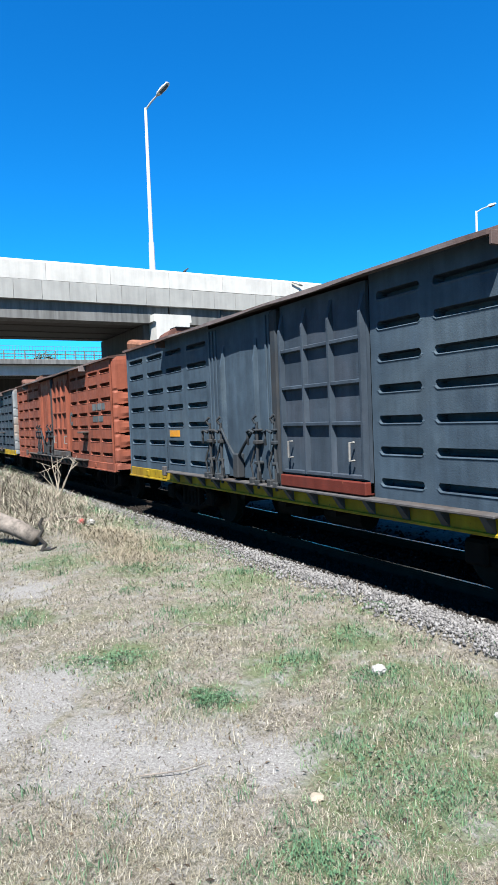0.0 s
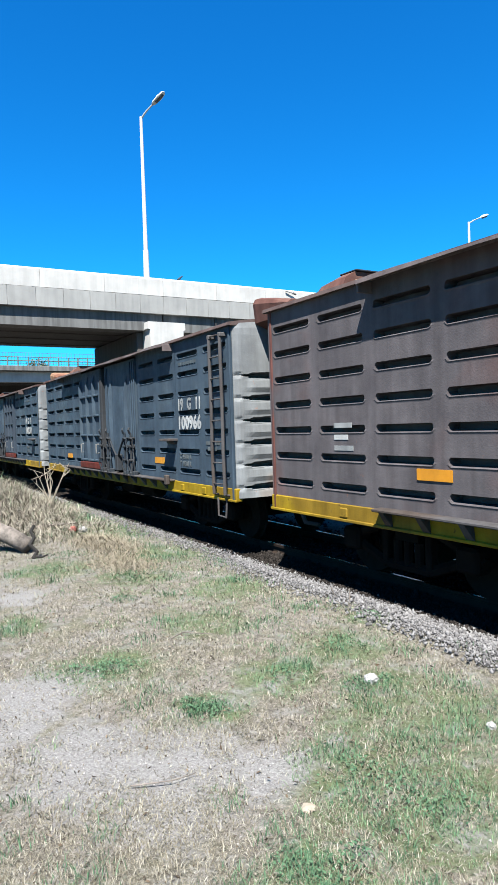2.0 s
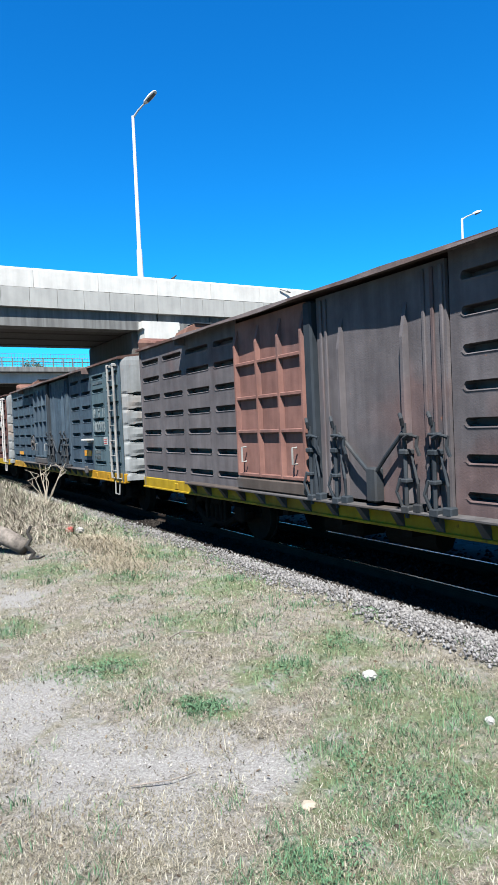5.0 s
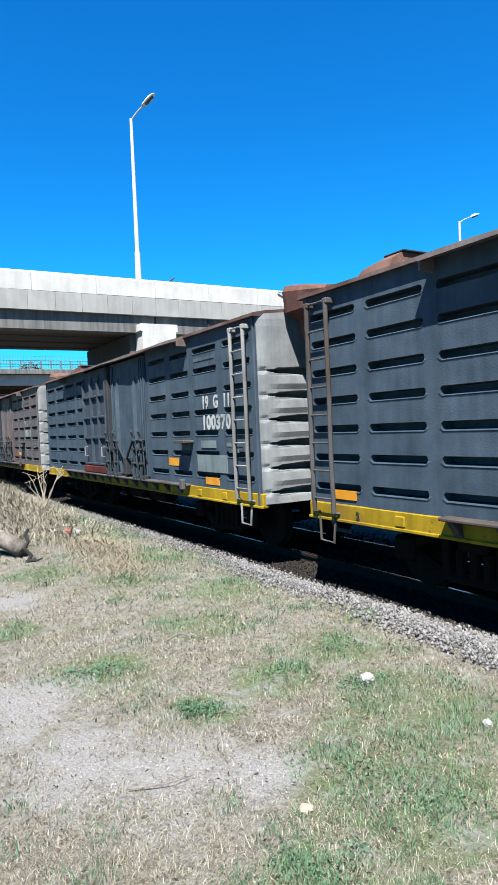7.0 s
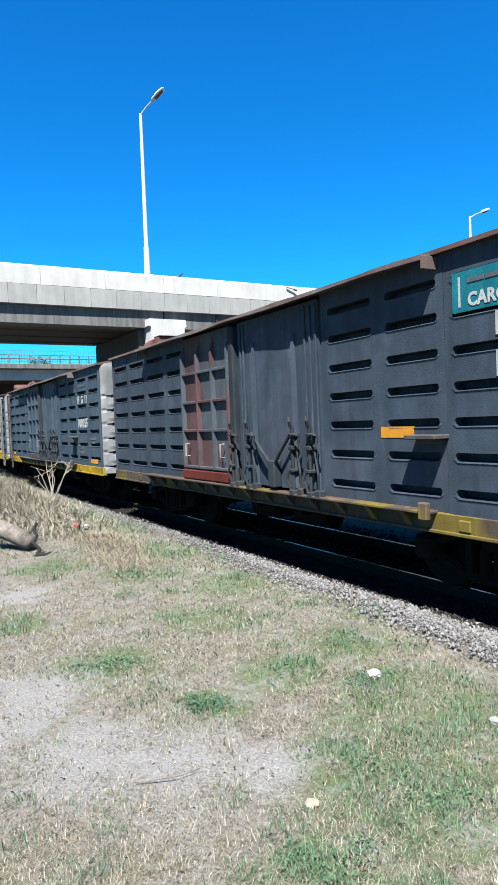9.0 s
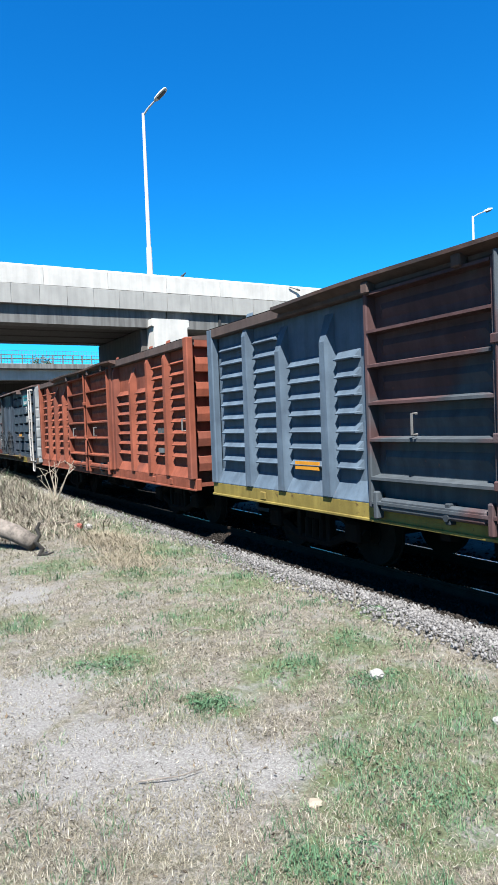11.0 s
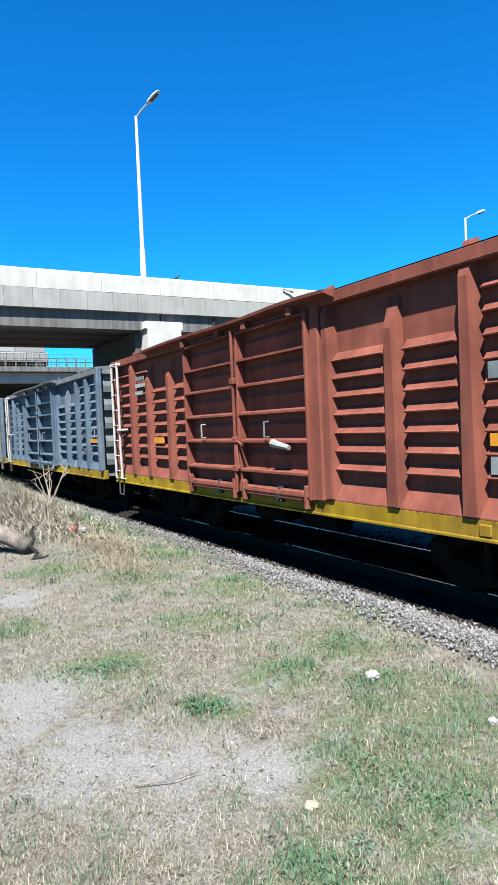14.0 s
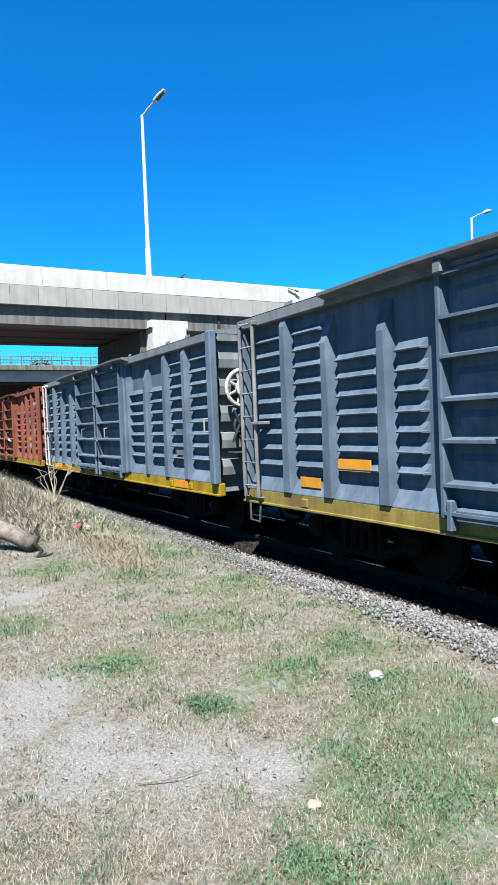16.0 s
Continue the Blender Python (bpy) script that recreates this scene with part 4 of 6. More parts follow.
def door_upright(g, s):
    x, w = -HALF - 0.05, 0.03
    g.add([(x + 0.02, -s - w, 1.10), (x - 0.04, -s - w * 0.5, 1.12), (x - 0.04, -s + w * 0.5, 1.12), (x + 0.02, -s + w, 1.10),
               (x + 0.02, -s - w, 2.93), (x - 0.04, -s - w * 0.5, 2.72), (x - 0.04, -s + w * 0.5, 2.72), (x + 0.02, -s + w, 2.93)],
              [(0, 1, 5, 4), (1, 2, 6, 5), (2, 3, 7, 6), (0, 3, 2, 1), (4, 5, 6, 7)])


def door_bar(g, z, s0=3.42, s1=4.94):
    x = -HALF - 0.05
    g.box(x - 0.03, x + 0.025, -s1 + 0.02, -s0 - 0.02, z - 0.022, z + 0.022, 0.008)


def plug_door(g, s0=5.12, s1=6.86):
    x = -HALF - 0.03
    g.box(x + 0.01, x + 0.05, -s1, -s0, 0.98, 3.02)


def door_rib(g, s):
    x, w = -HALF - 0.03, 0.04
    g.add([(x + 0.01, -s - w, 1.0), (x - 0.055, -s - w * 0.5, 1.0), (x - 0.055, -s + w * 0.5, 1.0), (x + 0.01, -s + w, 1.0),
               (x + 0.01, -s - w * 0.6, 2.75), (x - 0.055, -s - w * 0.4, 2.45), (x - 0.055, -s + w * 0.4, 2.45), (x + 0.01, -s + w * 0.6, 2.75)],
              [(0, 1, 5, 4), (1, 2, 6, 5), (2, 3, 7, 6), (0, 3, 2, 1), (4, 5, 6, 7)])


def door_bead(g, s):
    x = -HALF - 0.03
    g.box(x - 0.01, x + 0.012, -s - 0.018, -s + 0.018, 1.0, 2.98, 0.006)


def lock_gear(g, s):
    """Door lock: upright shaft, bearing blocks, folded lever and hooks."""
    x = -HALF - 0.10
    g.tube([(x, -s, 0.88), (x, -s, 1.70)], 0.019, 8)
    for z, h, w in ((0.95, 0.07, 0.05), (1.20, 0.04, 0.04), (1.45, 0.05, 0.05), (1.60, 0.03, 0.04)):
        g.box(x - 0.035, x + 0.07, -s - w, -s + w, z - h / 2, z + h / 2, 0.01)
    g.tube([(x - 0.03, -s - 0.02, 1.57), (x - 0.05, -s - 0.10, 1.60), (x - 0.04, -s - 0.19, 1.58)], 0.018, 8, 0.013)
    g.tube([(x - 0.03, -s - 0.18, 1.59), (x - 0.035, -s - 0.17, 1.50), (x - 0.02, -s - 0.19, 1.42)], 0.016, 7)
    g.tube([(x - 0.02, -s, 1.68), (x - 0.045, -s - 0.015, 1.74), (x - 0.02, -s + 0.03, 1.78)], 0.018, 8)
    g.tube([(x + 0.01, -s - 0.13, 0.98), (x - 0.01, -s - 0.15, 1.18), (x + 0.02, -s - 0.06, 1.42)], 0.013, 8)
    g.tube([(x - 0.02, -s + 0.05, 1.22), (x - 0.03, -s + 0.09, 1.10), (x, -s + 0.06, 0.98)], 0.015, 7)
    g.box(x - 0.03, x + 0.06, -s - 0.19, -s - 0.09, 0.93, 1.01, 0.012)


def v_links(g):
    x = -HALF - 0.10
    g.tube([(x, -5.52, 1.62), (x - 0.01, -5.78, 1.40), (x, -5.96, 1.24)], 0.02, 8)
    g.tube([(x, -6.40, 1.62), (x - 0.01, -6.18, 1.40), (x, -6.02, 1.24)], 0.02, 8)
    g.box(x - 0.03, x + 0.08, -6.06, -5.92, 0.98, 1.30, 0.015)


def door_ledge(g, s0=1.9, s1=8.45):
    """Lower door track on a row of bent brackets in front of the sill."""
    x = -HALF
    g.box(x - 0.13, x + 0.02, -s1, -s0, 0.915, 0.945, 0.008)
    s = s0 + 0.12
    while s < s1:
        g.add([(x, -s - 0.03, 0.92), (x, -s + 0.03, 0.92), (x - 0.125, -s - 0.03, 0.92), (x - 0.125, -s + 0.03, 0.92), (x - 0.01, -s - 0.045, 0.77), (x - 0.01, -s + 0.045, 0.77)],
              [(0, 2, 4), (1, 5, 3), (2, 3, 5, 4), (0, 1, 3, 2), (0, 4, 5, 1)])
        s += 0.47
    g.box(x - 0.16, x - 0.10, -s1 - 0.02, -s1 + 0.08, 0.87, 1.02, 0.01)


def end_a(g, rear=True):
    """Pressed end wall wrapped round the corners: plain top sheet over ribs parted by slots that taper to the corners."""
    r, lip = 0.11, 0.055
    xs = steps([q * sg for sg in (-1, 1) for q in (0, 0.25, 0.5, 0.75, 0.95, 1.03, 1.09, 1.13, 1.165, HALF - r)])
    arc = [HALF - r + r * math.sin(math.radians(a)) for a in (20, 40, 60, 76, 90)]
    xs = [-x for x in reversed(arc)] + xs + arc
    mids = [2.415 - 0.295 * i for i in range(6)]
    offs = (-0.16, -0.07, -0.052, -0.040, -0.020, 0.0, 0.020, 0.040, 0.052, 0.07)
    base = steps([0.80, 2.56, 2.66, 2.80, 2.95] + [m + o for m in mids for o in offs if m + o > 0.805])

    def place(x, z):
        ax = abs(x)
        k = min(1.0, max(0.0, (HALF - 0.10 - ax) / 0.75))
        half = 0.052 * k ** 0.6
        bow = r * (1 - math.sqrt(max(0.0, 1 - (max(0.0, ax - HALF + r) / r) ** 2)))
        y = -LEN - lip + bow
        for i, m in enumerate(mids):
            u = z - m
            if -0.17 < u < 0.09:
                if half > 0 and abs(u) < half + 0.002:
                    y += 0.115 * min(1.0, (half + 0.006 - abs(u)) / 0.012) * min(1.0, k * 6)
                else:
                    y -= 0.022 * max(0.0, 1 - ((u + 0.145) / 0.09) ** 2) * min(1.0, k * 4)
                dent = max(0.0, 1 - abs(ax - HALF + 0.055) / 0.07) * max(0.0, 1 - abs(u + 0.01 * math.sin(i * 9.0)) / 0.05)
                y += 0.035 * dent
                break
        return (x, y + 0.008 * noise.noise((x * 2.4, z * 2.4, 8)), z)
    g.grid(xs, base, place)
    top = lambda x: EAVE + 0.02 + 0.10 * (1 - (x / 1.325) ** 2)
    g.grid(xs, [0.0, 0.5, 1.0], lambda x, t: (x, place(x, 2.95)[1] + 0.03 * t * t, 2.95 + (top(x) - 2.95) * t))


def roof_a(g):
    xs = [-1.36, -1.35, -1.15, -0.85, -0.45, 0, 0.45, 0.85, 1.15, 1.35, 1.36]
    top = lambda x: EAVE + 0.035 + 0.11 * (1 - (x / 1.325) ** 2)
    n = 24
    ss = [-0.03 + (LEN + 0.06) * i / n for i in range(n + 1)]
    g.grid(ss, xs, lambda s, x: (x, -s, top(x) + 0.010 * noise.noise((s * 2.3, x * 3, 1)) + (0.0 if abs(x) < 1.355 else -0.04)))
    g.grid(ss, [-1.36, 1.36], lambda s, x: (x, -s, EAVE - 0.008))
    for s in (-0.03, LEN + 0.03):
        g.add([(x, -s, top(x)) for x in xs] + [(x, -s, EAVE - 0.012) for x in xs], [(i, i + 1, 12 + i, 11 + i) for i in range(10)])


def track_hood(g, s0=1.85, s1=8.50):
    """Projecting upper door track along the middle of the side."""
    x = -HALF
    ss = [s0 + (s1 - s0) * i / 24 for i in range(25)]
    ring = lambda s: [(x, EAVE - 0.012), (x - 0.19 - 0.01 * math.sin(s * 4.1), EAVE - 0.052 + 0.008 * math.sin(s * 2.7)), (x - 0.19 - 0.01 * math.sin(s * 4.1), EAVE - 0.018 + 0.008 * math.sin(s * 3.3)), (x, EAVE + 0.03)]
    g.add([(a, -s, z) for s in ss for a, z in ring(s)], [(i * 4 + j, i * 4 + (j + 1) % 4, (i + 1) * 4 + (j + 1) % 4, (i + 1) * 4 + j) for i in range(24) for j in range(4)] + [(0, 1, 2, 3), (96, 99, 98, 97)])
    for s in (s0 - 0.01, s1 + 0.01):
        g.box(x - 0.17, x, -s - 0.012, -s + 0.012, EAVE - 0.13, EAVE - 0.02, 0.004)


def cowl(g):
    """Boxy sheet cowl with a flat top that juts from the leading end and narrows below the roof."""
    half = [(0.42, 2.63), (0.60, 2.66), (0.72, 2.80), (0.77, 3.02), (0.96, 3.10), (0.985, 3.36), (0.955, 3.43), (0.88, 3.455)]
    prof = [(-x, z) for x, z in half] + half[::-1]
    n = len(prof)
    secs = ((0.02, 1.0), (0.45, 1.01), (0.80, 1.0), (0.87, 0.985), (0.91, 0.94))
    v = [(x * k + 0.008 * math.sin(7 * y + i), y, 3.05 + (z - 3.05) * k - max(0.0, z - 3.1) * 0.5 * (1 - y / 0.91)) for y, k in secs for i, (x, z) in enumerate(prof)]
    g.add(v, [(i * n + j, i * n + (j + 1) % n, (i + 1) * n + (j + 1) % n, (i + 1) * n + j) for i in range(4) for j in range(n)] + [tuple(range(n)), tuple(range(4 * n, 5 * n))])


def low_cowl(g):
    """Small box cowl that stays below the roof line."""
    g.prism([(-0.95, 3.11), (-0.97, 2.86), (-0.90, 2.70), (0.90, 2.70), (0.97, 2.86), (0.95, 3.11)], -0.02, 0.55)


def vent_louvre(g, k):
    g.add([(x, y, z) for x in (-0.60, 0.60) for y, z in ((-0.772, 3.20 + 0.05 * k), (-0.800, 3.185 + 0.05 * k), (-0.800, 3.205 + 0.05 * k), (-0.772, 3.225 + 0.05 * k))],
          [(0, 1, 5, 4), (1, 2, 6, 5), (2, 3, 7, 6), (3, 0, 4, 7), (0, 3, 2, 1), (4, 5, 6, 7)])


def vent_lid(g):
    g.box(-0.60, 0.60, -0.80, -0.50, 3.465, 3.485, 0.006)


def hatch(g):
    """Vent housing behind the cowl: a rising rounded front and an upright trailing face."""
    prof = [(-0.80, 3.08), (-0.79, 3.26), (-0.73, 3.39), (-0.60, 3.46), (0.60, 3.46), (0.73, 3.39), (0.79, 3.26), (0.80, 3.08)]
    n = len(prof)
    secs = ((-0.77, 1.0), (-0.55, 1.0), (-0.30, 0.93), (-0.10, 0.68), (0.0, 0.3))
    v = [(x * (0.8 + 0.2 * k), y, 3.08 + (z - 3.08) * k) for y, k in secs for x, z in prof]
    g.add(v, [(i * n + j, i * n + (j + 1) % n, (i + 1) * n + (j + 1) % n, (i + 1) * n + j) for i in range(4) for j in range(n)] + [tuple(range(n)), tuple(range(4 * n, 5 * n))])


def ladder_rails(g, s, w=0.32):
    x = -HALF - 0.085
    for a in (s - w / 2, s + w / 2):
        g.tube([(x + 0.10, -a, 2.97), (x, -a, 2.97), (x + 0.006, -a, 2.0), (x, -a, 1.4), (x + 0.01, -a, 0.84), (x + 0.10, -a, 0.82)], 0.024, 8)
        g.box(x - 0.02, x + 0.10, -a - 0.035, -a + 0.035, 2.94, 3.00, 0.01)


def stirrup(g, s):
    x = -HALF - 0.03
    g.tube([(x, -s + 0.13, 0.78), (x - 0.01, -s + 0.11, 0.54), (x - 0.01, -s - 0.10, 0.53), (x, -s - 0.12, 0.78)], 0.014, 6)


def side_sill(g):
    x = -HALF
    g.box(x - 0.01, x + 0.09, -LEN - 0.02, 0.02, SILL_Z0, SILL_Z1, 0.012)
    g.box(x - 0.03, x + 0.02, -LEN - 0.02, 0.02, SILL_Z0, SILL_Z0 + 0.03, 0.006)
    for s in (1.35, 8.75, 9.5):
        g.box(x - 0.025, x, -s - 0.06, -s + 0.06, SILL_Z0 + 0.04, SILL_Z1 - 0.04, 0.01)


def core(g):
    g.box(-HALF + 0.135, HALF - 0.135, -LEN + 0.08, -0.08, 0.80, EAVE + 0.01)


def underframe(g):
    g.box(-0.22, 0.22, -LEN, 0, 0.55, 0.85, 0.02)


def side_frame(g):
    """Cast arch bar with spring nest, for the x = 0 plane."""
    for y0, z0, y1, z1 in ((-0.95, 0.42, -0.42, 0.62), (-0.42, 0.62, 0.42, 0.62), (0.42, 0.62, 0.95, 0.42), (-0.72, 0.40, -0.30, 0.24), (-0.30, 0.24, 0.30, 0.24), (0.30, 0.24, 0.72, 0.40)):
        g.tube([(0, y0, z0), (0, y1, z1)], 0.055, 6)
    for y in (-0.3, 0.3):
        g.box(-0.05, 0.05, y - 0.04, y + 0.04, 0.22, 0.62, 0.01)


def bolster(g):
    g.prism([(-0.85, 0.50), (-0.85, 0.58), (0.85, 0.58), (0.85, 0.50), (0.3, 0.42), (-0.3, 0.42)], -0.16, 0.16)


def wheelset(g):
    """Axle with two flanged wheels, centred on the axle line."""
    g.tube([(-0.85, 0, 0), (0.85, 0, 0)], 0.065, 10)
    for x in (-0.53, 0.53):
        s = 1 if x > 0 else -1
        g.tube([(x - s * 0.055, 0, 0), (x - s * 0.030, 0, 0)], 0.385, 28)
        g.tube([(x - s * 0.032, 0, 0), (x + s * 0.06, 0, 0)], 0.362, 28, 0.356)
        g.tube([(x + s * 0.05, 0, 0), (x + s * 0.075, 0, 0)], 0.13, 12)
        for k in range(5):
            a = k * 2 * math.pi / 5
            g.tube([(x + s * 0.062, 0.22 * math.cos(a), 0.22 * math.sin(a)), (x + s * 0.066, 0.22 * math.cos(a), 0.22 * math.sin(a))], 0.04, 8)


def coupler(g):
    g.box(-0.09, 0.09, -0.02, 0.30, 0.60, 0.76, 0.02)
    g.box(-0.16, 0.12, 0.28, 0.47, 0.57, 0.79, 0.04)
    g.box(-0.30, 0.30, -0.03, 0.06, 0.55, 0.85, 0.02)
    g.tube([(0.35, 0.0, 0.72), (0.38, 0.25, 0.42), (0.3, 0.45, 0.40)], 0.03, 8)


def brake_wheel(g, spokes=8, thick=1.0):
    """A hand wheel in the y-z plane, centred at the origin."""
    r = 0.22
    ring = [(0, r * math.cos(2 * math.pi * k / 24), r * math.sin(2 * math.pi * k / 24)) for k in range(25)]
    g.tube(ring, 0.024 * thick, 8)
    for k in range(spokes):
        a = 2 * math.pi * (k + 0.5) / spokes
        g.tube([(0.03, 0, 0), (0, r * math.cos(a), r * math.sin(a))], 0.022 * thick, 6, 0.017 * thick)
    g.tube([(-0.04, 0, 0), (0.12, 0, 0)], 0.065, 10)


def text_mesh(body, size, squeeze=1.0):
    key = "lettering|%s|%.3f|%.2f" % (body, size, squeeze)
    if key not in CACHE:
        cu = bpy.data.curves.new("lettering", "FONT")
        cu.body, cu.size, cu.extrude, cu.resolution_u, cu.offset = body, size / 0.70, 0.0015, 3, 0.011 * size / 0.19
        cu.space_character = 1.08
        tmp = bpy.data.objects.new("lettering", cu)
        me = bpy.data.meshes.new_from_object(tmp)
        bpy.data.objects.remove(tmp)
        me.transform(Matrix.Diagonal((squeeze, 1, 1, 1)))
        me.materials.clear()
        me.materials.append(None)
        CACHE[key] = me
    return CACHE[key]


def lettering(car, body, s, z, size, mat, squeeze=0.85, x=-HALF - 0.006, label=""):
    """Painted characters on the side; s, z: lower start of the line."""
    m = Matrix(((0, 0, -1, x), (-1, 0, 0, -s), (0, 1, 0, z), (0, 0, 0, 1)))
    return part("lettering", text_mesh(body, size, squeeze), mat, car, label or "stencilled white characters", m)


def bars(car, s, z, widths, h, mat, x=-HALF - 0.007):
    """Writing too worn to be read."""
    for w in widths:
        part("faded_writing", Geo().box(x, x + 0.01, -s - w, -s, z, z + h), mat, car, "worn illegible stencil")
        s += w + h * 0.35


def plate(car, s0, s1, z0, z1, mat, name, label, x=-HALF - 0.005, skew=0.0):
    g = Geo()
    g.add([(xx, -s, z) for xx in (x - 0.004, x + 0.012) for s, z in ((s0, z0), (s1, z0 + skew), (s1, z1 + skew), (s0, z1))], [(0, 1, 2, 3), (7, 6, 5, 4), (0, 4, 5, 1), (1, 5, 6, 2), (2, 6, 7, 3), (3, 7, 4, 0)])
    return part(name, g, mat, car, label)


def running_gear(car, under=True):
    part("underframe", cached("underframe", underframe), M["under"], car, "dirty dark underframe")
    for s in (4.2, 5.2, 6.2):
        part("cross_beam", cached("cross_beam", lambda g: g.box(-1.2, 1.2, -0.06, 0.06, 0.66, 0.80)), M["under"], car, "", pose(0, -s, 0))
    part("battery_box", cached("battery_box", lambda g: g.box(-0.75, -0.30, -5.0, -4.3, 0.44, 0.72, 0.05)), M["under"], car)
    part("brake_reservoir", cached("brake_reservoir", lambda g: g.tube([(-0.6, -5.4, 0.56), (-0.6, -6.1, 0.56)], 0.14, 12)), M["under"], car)
    wheels = []
    for s in (1.75, LEN - 1.75):
        b = part("bogie", cached("bolster", bolster), M["under"], car, "dark cast bogie", pose(0, -s, 0.05))
        for x in (-0.82, 0.82):
            part("side_frame", cached("side_frame", side_frame), M["under"], b, "", pose(x, 0, 0))
            for y in (-0.15, 0, 0.15):
                part("spring", cached("spring", lambda g: g.tube([(0, 0, 0.26), (0, 0, 0.5)], 0.05, 8)), M["under"], b, "", pose(x, y, 0))
            for y in (-0.8, 0.8):
                part("axle_box", cached("axle_box", lambda g: g.box(-0.1, 0.1, -0.13, 0.13, 0.32, 0.56, 0.03)), M["under"], b, "", pose(x, y, 0))
        for dy in (-0.8, 0.8):
            wheels.append(part("wheelset", cached("wheelset", wheelset), M["wheel"], b, "steel wheelset", pose(0, dy, RAIL_Z + 0.36 - 0.05)))
    part("coupler", cached("coupler", coupler), M["gear"], car)
    part("coupler", cached("coupler", coupler), M["gear"], car, "", FAR_SIDE)
    return wheels


def ladder(car, s, mat, label):
    lad = part("ladder", cached("ladder|%.2f" % s, lambda g: ladder_rails(g, s)), mat, car, label)
    for k in range(8):
        part("rung", cached("rung", lambda g: g.tube([(-HALF - 0.083, -0.16, 0), (-HALF - 0.083, 0.16, 0)], 0.011, 6)), mat, lad, "", pose(0, -s, 0.98 + 0.285 * k))
    part("stirrup", cached("stirrup|%.2f" % s, lambda g: stirrup(g, s)), M["gear"] if s < 5 else mat, car, "bent rod step below the sill")


def boxcar_a(label, col, sill="yellow", roof="roof_rust", doors=None, end="end_pale", hood="tan", flip=False, ladders=(), number="", teal=False, step=8.42, brake=False, shoe="gear", reflectors=(), extra=None, text_s=8.65, teal_s=8.68, text_z=(2.03, 1.74), low=False, front="", tail="", ink="stencil", bracket="gear"):
    """Box car with grooved side panels, a braced sliding door and a plug door."""
    car = empty("boxcar", label, "freight car", "cars of the freight train")
    d1 = M[doors or col]
    near = FAR_SIDE.copy() if flip else Matrix.Identity(4)
    if flip:
        near = Matrix.Translation((0, -LEN, 0)) @ Matrix.Diagonal((1, -1, 1, 1))
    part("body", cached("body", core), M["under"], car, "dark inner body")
    for m in (near, FAR_SIDE):
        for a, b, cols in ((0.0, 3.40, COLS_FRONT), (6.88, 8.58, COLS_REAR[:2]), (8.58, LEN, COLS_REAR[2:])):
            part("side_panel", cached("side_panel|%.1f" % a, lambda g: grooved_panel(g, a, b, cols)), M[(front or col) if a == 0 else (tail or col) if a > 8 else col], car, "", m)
        door = part("grid_door", cached("grid_door", grid_door), d1, car, "braced sliding door", m)
        for s in (3.46, 3.97, 4.44, 4.90):
            part("door_upright", cached("door_upright|%.2f" % s, lambda g: door_upright(g, s)), d1, door)
        for z in (1.13, 1.66, 2.07, 2.49):
            part("door_bar", cached("door_bar|%.2f" % z, lambda g: door_bar(g, z)), d1, door)
        door = part("plug_door", cached("plug_door", plug_door), M[col], car, "flat plug door", m)
        for s in (5.52, 6.40):
            part("door_rib", cached("door_rib|%.2f" % s, lambda g: door_rib(g, s)), M[col], door)
        for s in (6.62, 6.72, 6.82, 5.2, 5.28):
            part("door_bead", cached("door_bead|%.2f" % s, lambda g: door_bead(g, s)), M[col], door)
        part("door_post", cached("door_post", lambda g: g.box(-HALF - 0.09, -HALF + 0.03, -5.10, -4.96, 0.90, 3.0, 0.02)), M["gear_dark"], car, "worn door post", m)
        part("door_shoe", cached("door_shoe", lambda g: g.box(-HALF - 0.10, -HALF + 0.02, -4.94, -3.42, 0.955, 1.09, 0.012)), M[shoe], car, "lower door rail", m)
        part("upper_door_track", cached("upper_door_track", track_hood), M["hood_pale"], car, "projecting upper door track", m)
        part("lower_door_track", cached("lower_door_track", door_ledge), M["gear"] if sill != "sill_dirty" else M["sill_dirty"], car, "bracketed lower door track", m)
        part("sill", cached("sill", side_sill), M[sill], car, "painted side sill", m)
    for s in (5.03, 5.45, 6.42, 6.75):
        part("lock_gear", cached("lock_gear|%.2f" % s, lambda g: lock_gear(g, s)), M["gear_dark"], car, "worn door lock", near)
    part("lock_link", cached("lock_link", v_links), M["gear_dark"], car, "folding lock links", near)
    me = cached("handle", lambda g: g.tube([(0, 0.0, 0.09), (-0.06, 0.0, 0.09), (-0.06, 0.0, -0.09), (0, 0.0, -0.09)], 0.013, 6))
    for s, z in ((3.62, 1.38), (4.72, 1.38)):
        part("door_handle", me, M["dull_white"], car, "", near @ pose(-HALF - 0.06, -s, z))
    for m in (Matrix.Identity(4), FAR_SIDE):
        part("end_wall", cached("end_wall_a", end_a), M[end], car, "pressed ribbed end", m)
        for sx in (-1, 1):
            part("corner_post", cached("corner_post_a|%d" % sx, lambda g: g.box(sx * HALF - 0.02, sx * HALF + 0.012, -LEN + 0.035, -LEN + 0.075, SILL_Z0, EAVE, 0.006)), M[col], car, "", m)
    part("roof", cached("roof_a", roof_a), M[roof], car, "rusty arched roof")
    if hood:
        part("roof_cowl", cached("low_cowl", low_cowl) if low else cached("roof_cowl", cowl), M[hood], car, "boxy rusty end cowl")
        vent = part("roof_vent", cached("roof_vent", hatch), M["rust_red"], car, "raised rusty vent housing")
        part("lid", cached("vent_lid", vent_lid), M["gear_dark"], vent, "flat dark lid")
        for k in range(4):
            part("louvre", cached("vent_louvre|%d" % k, lambda g: vent_louvre(g, k)), M["tan"], vent)
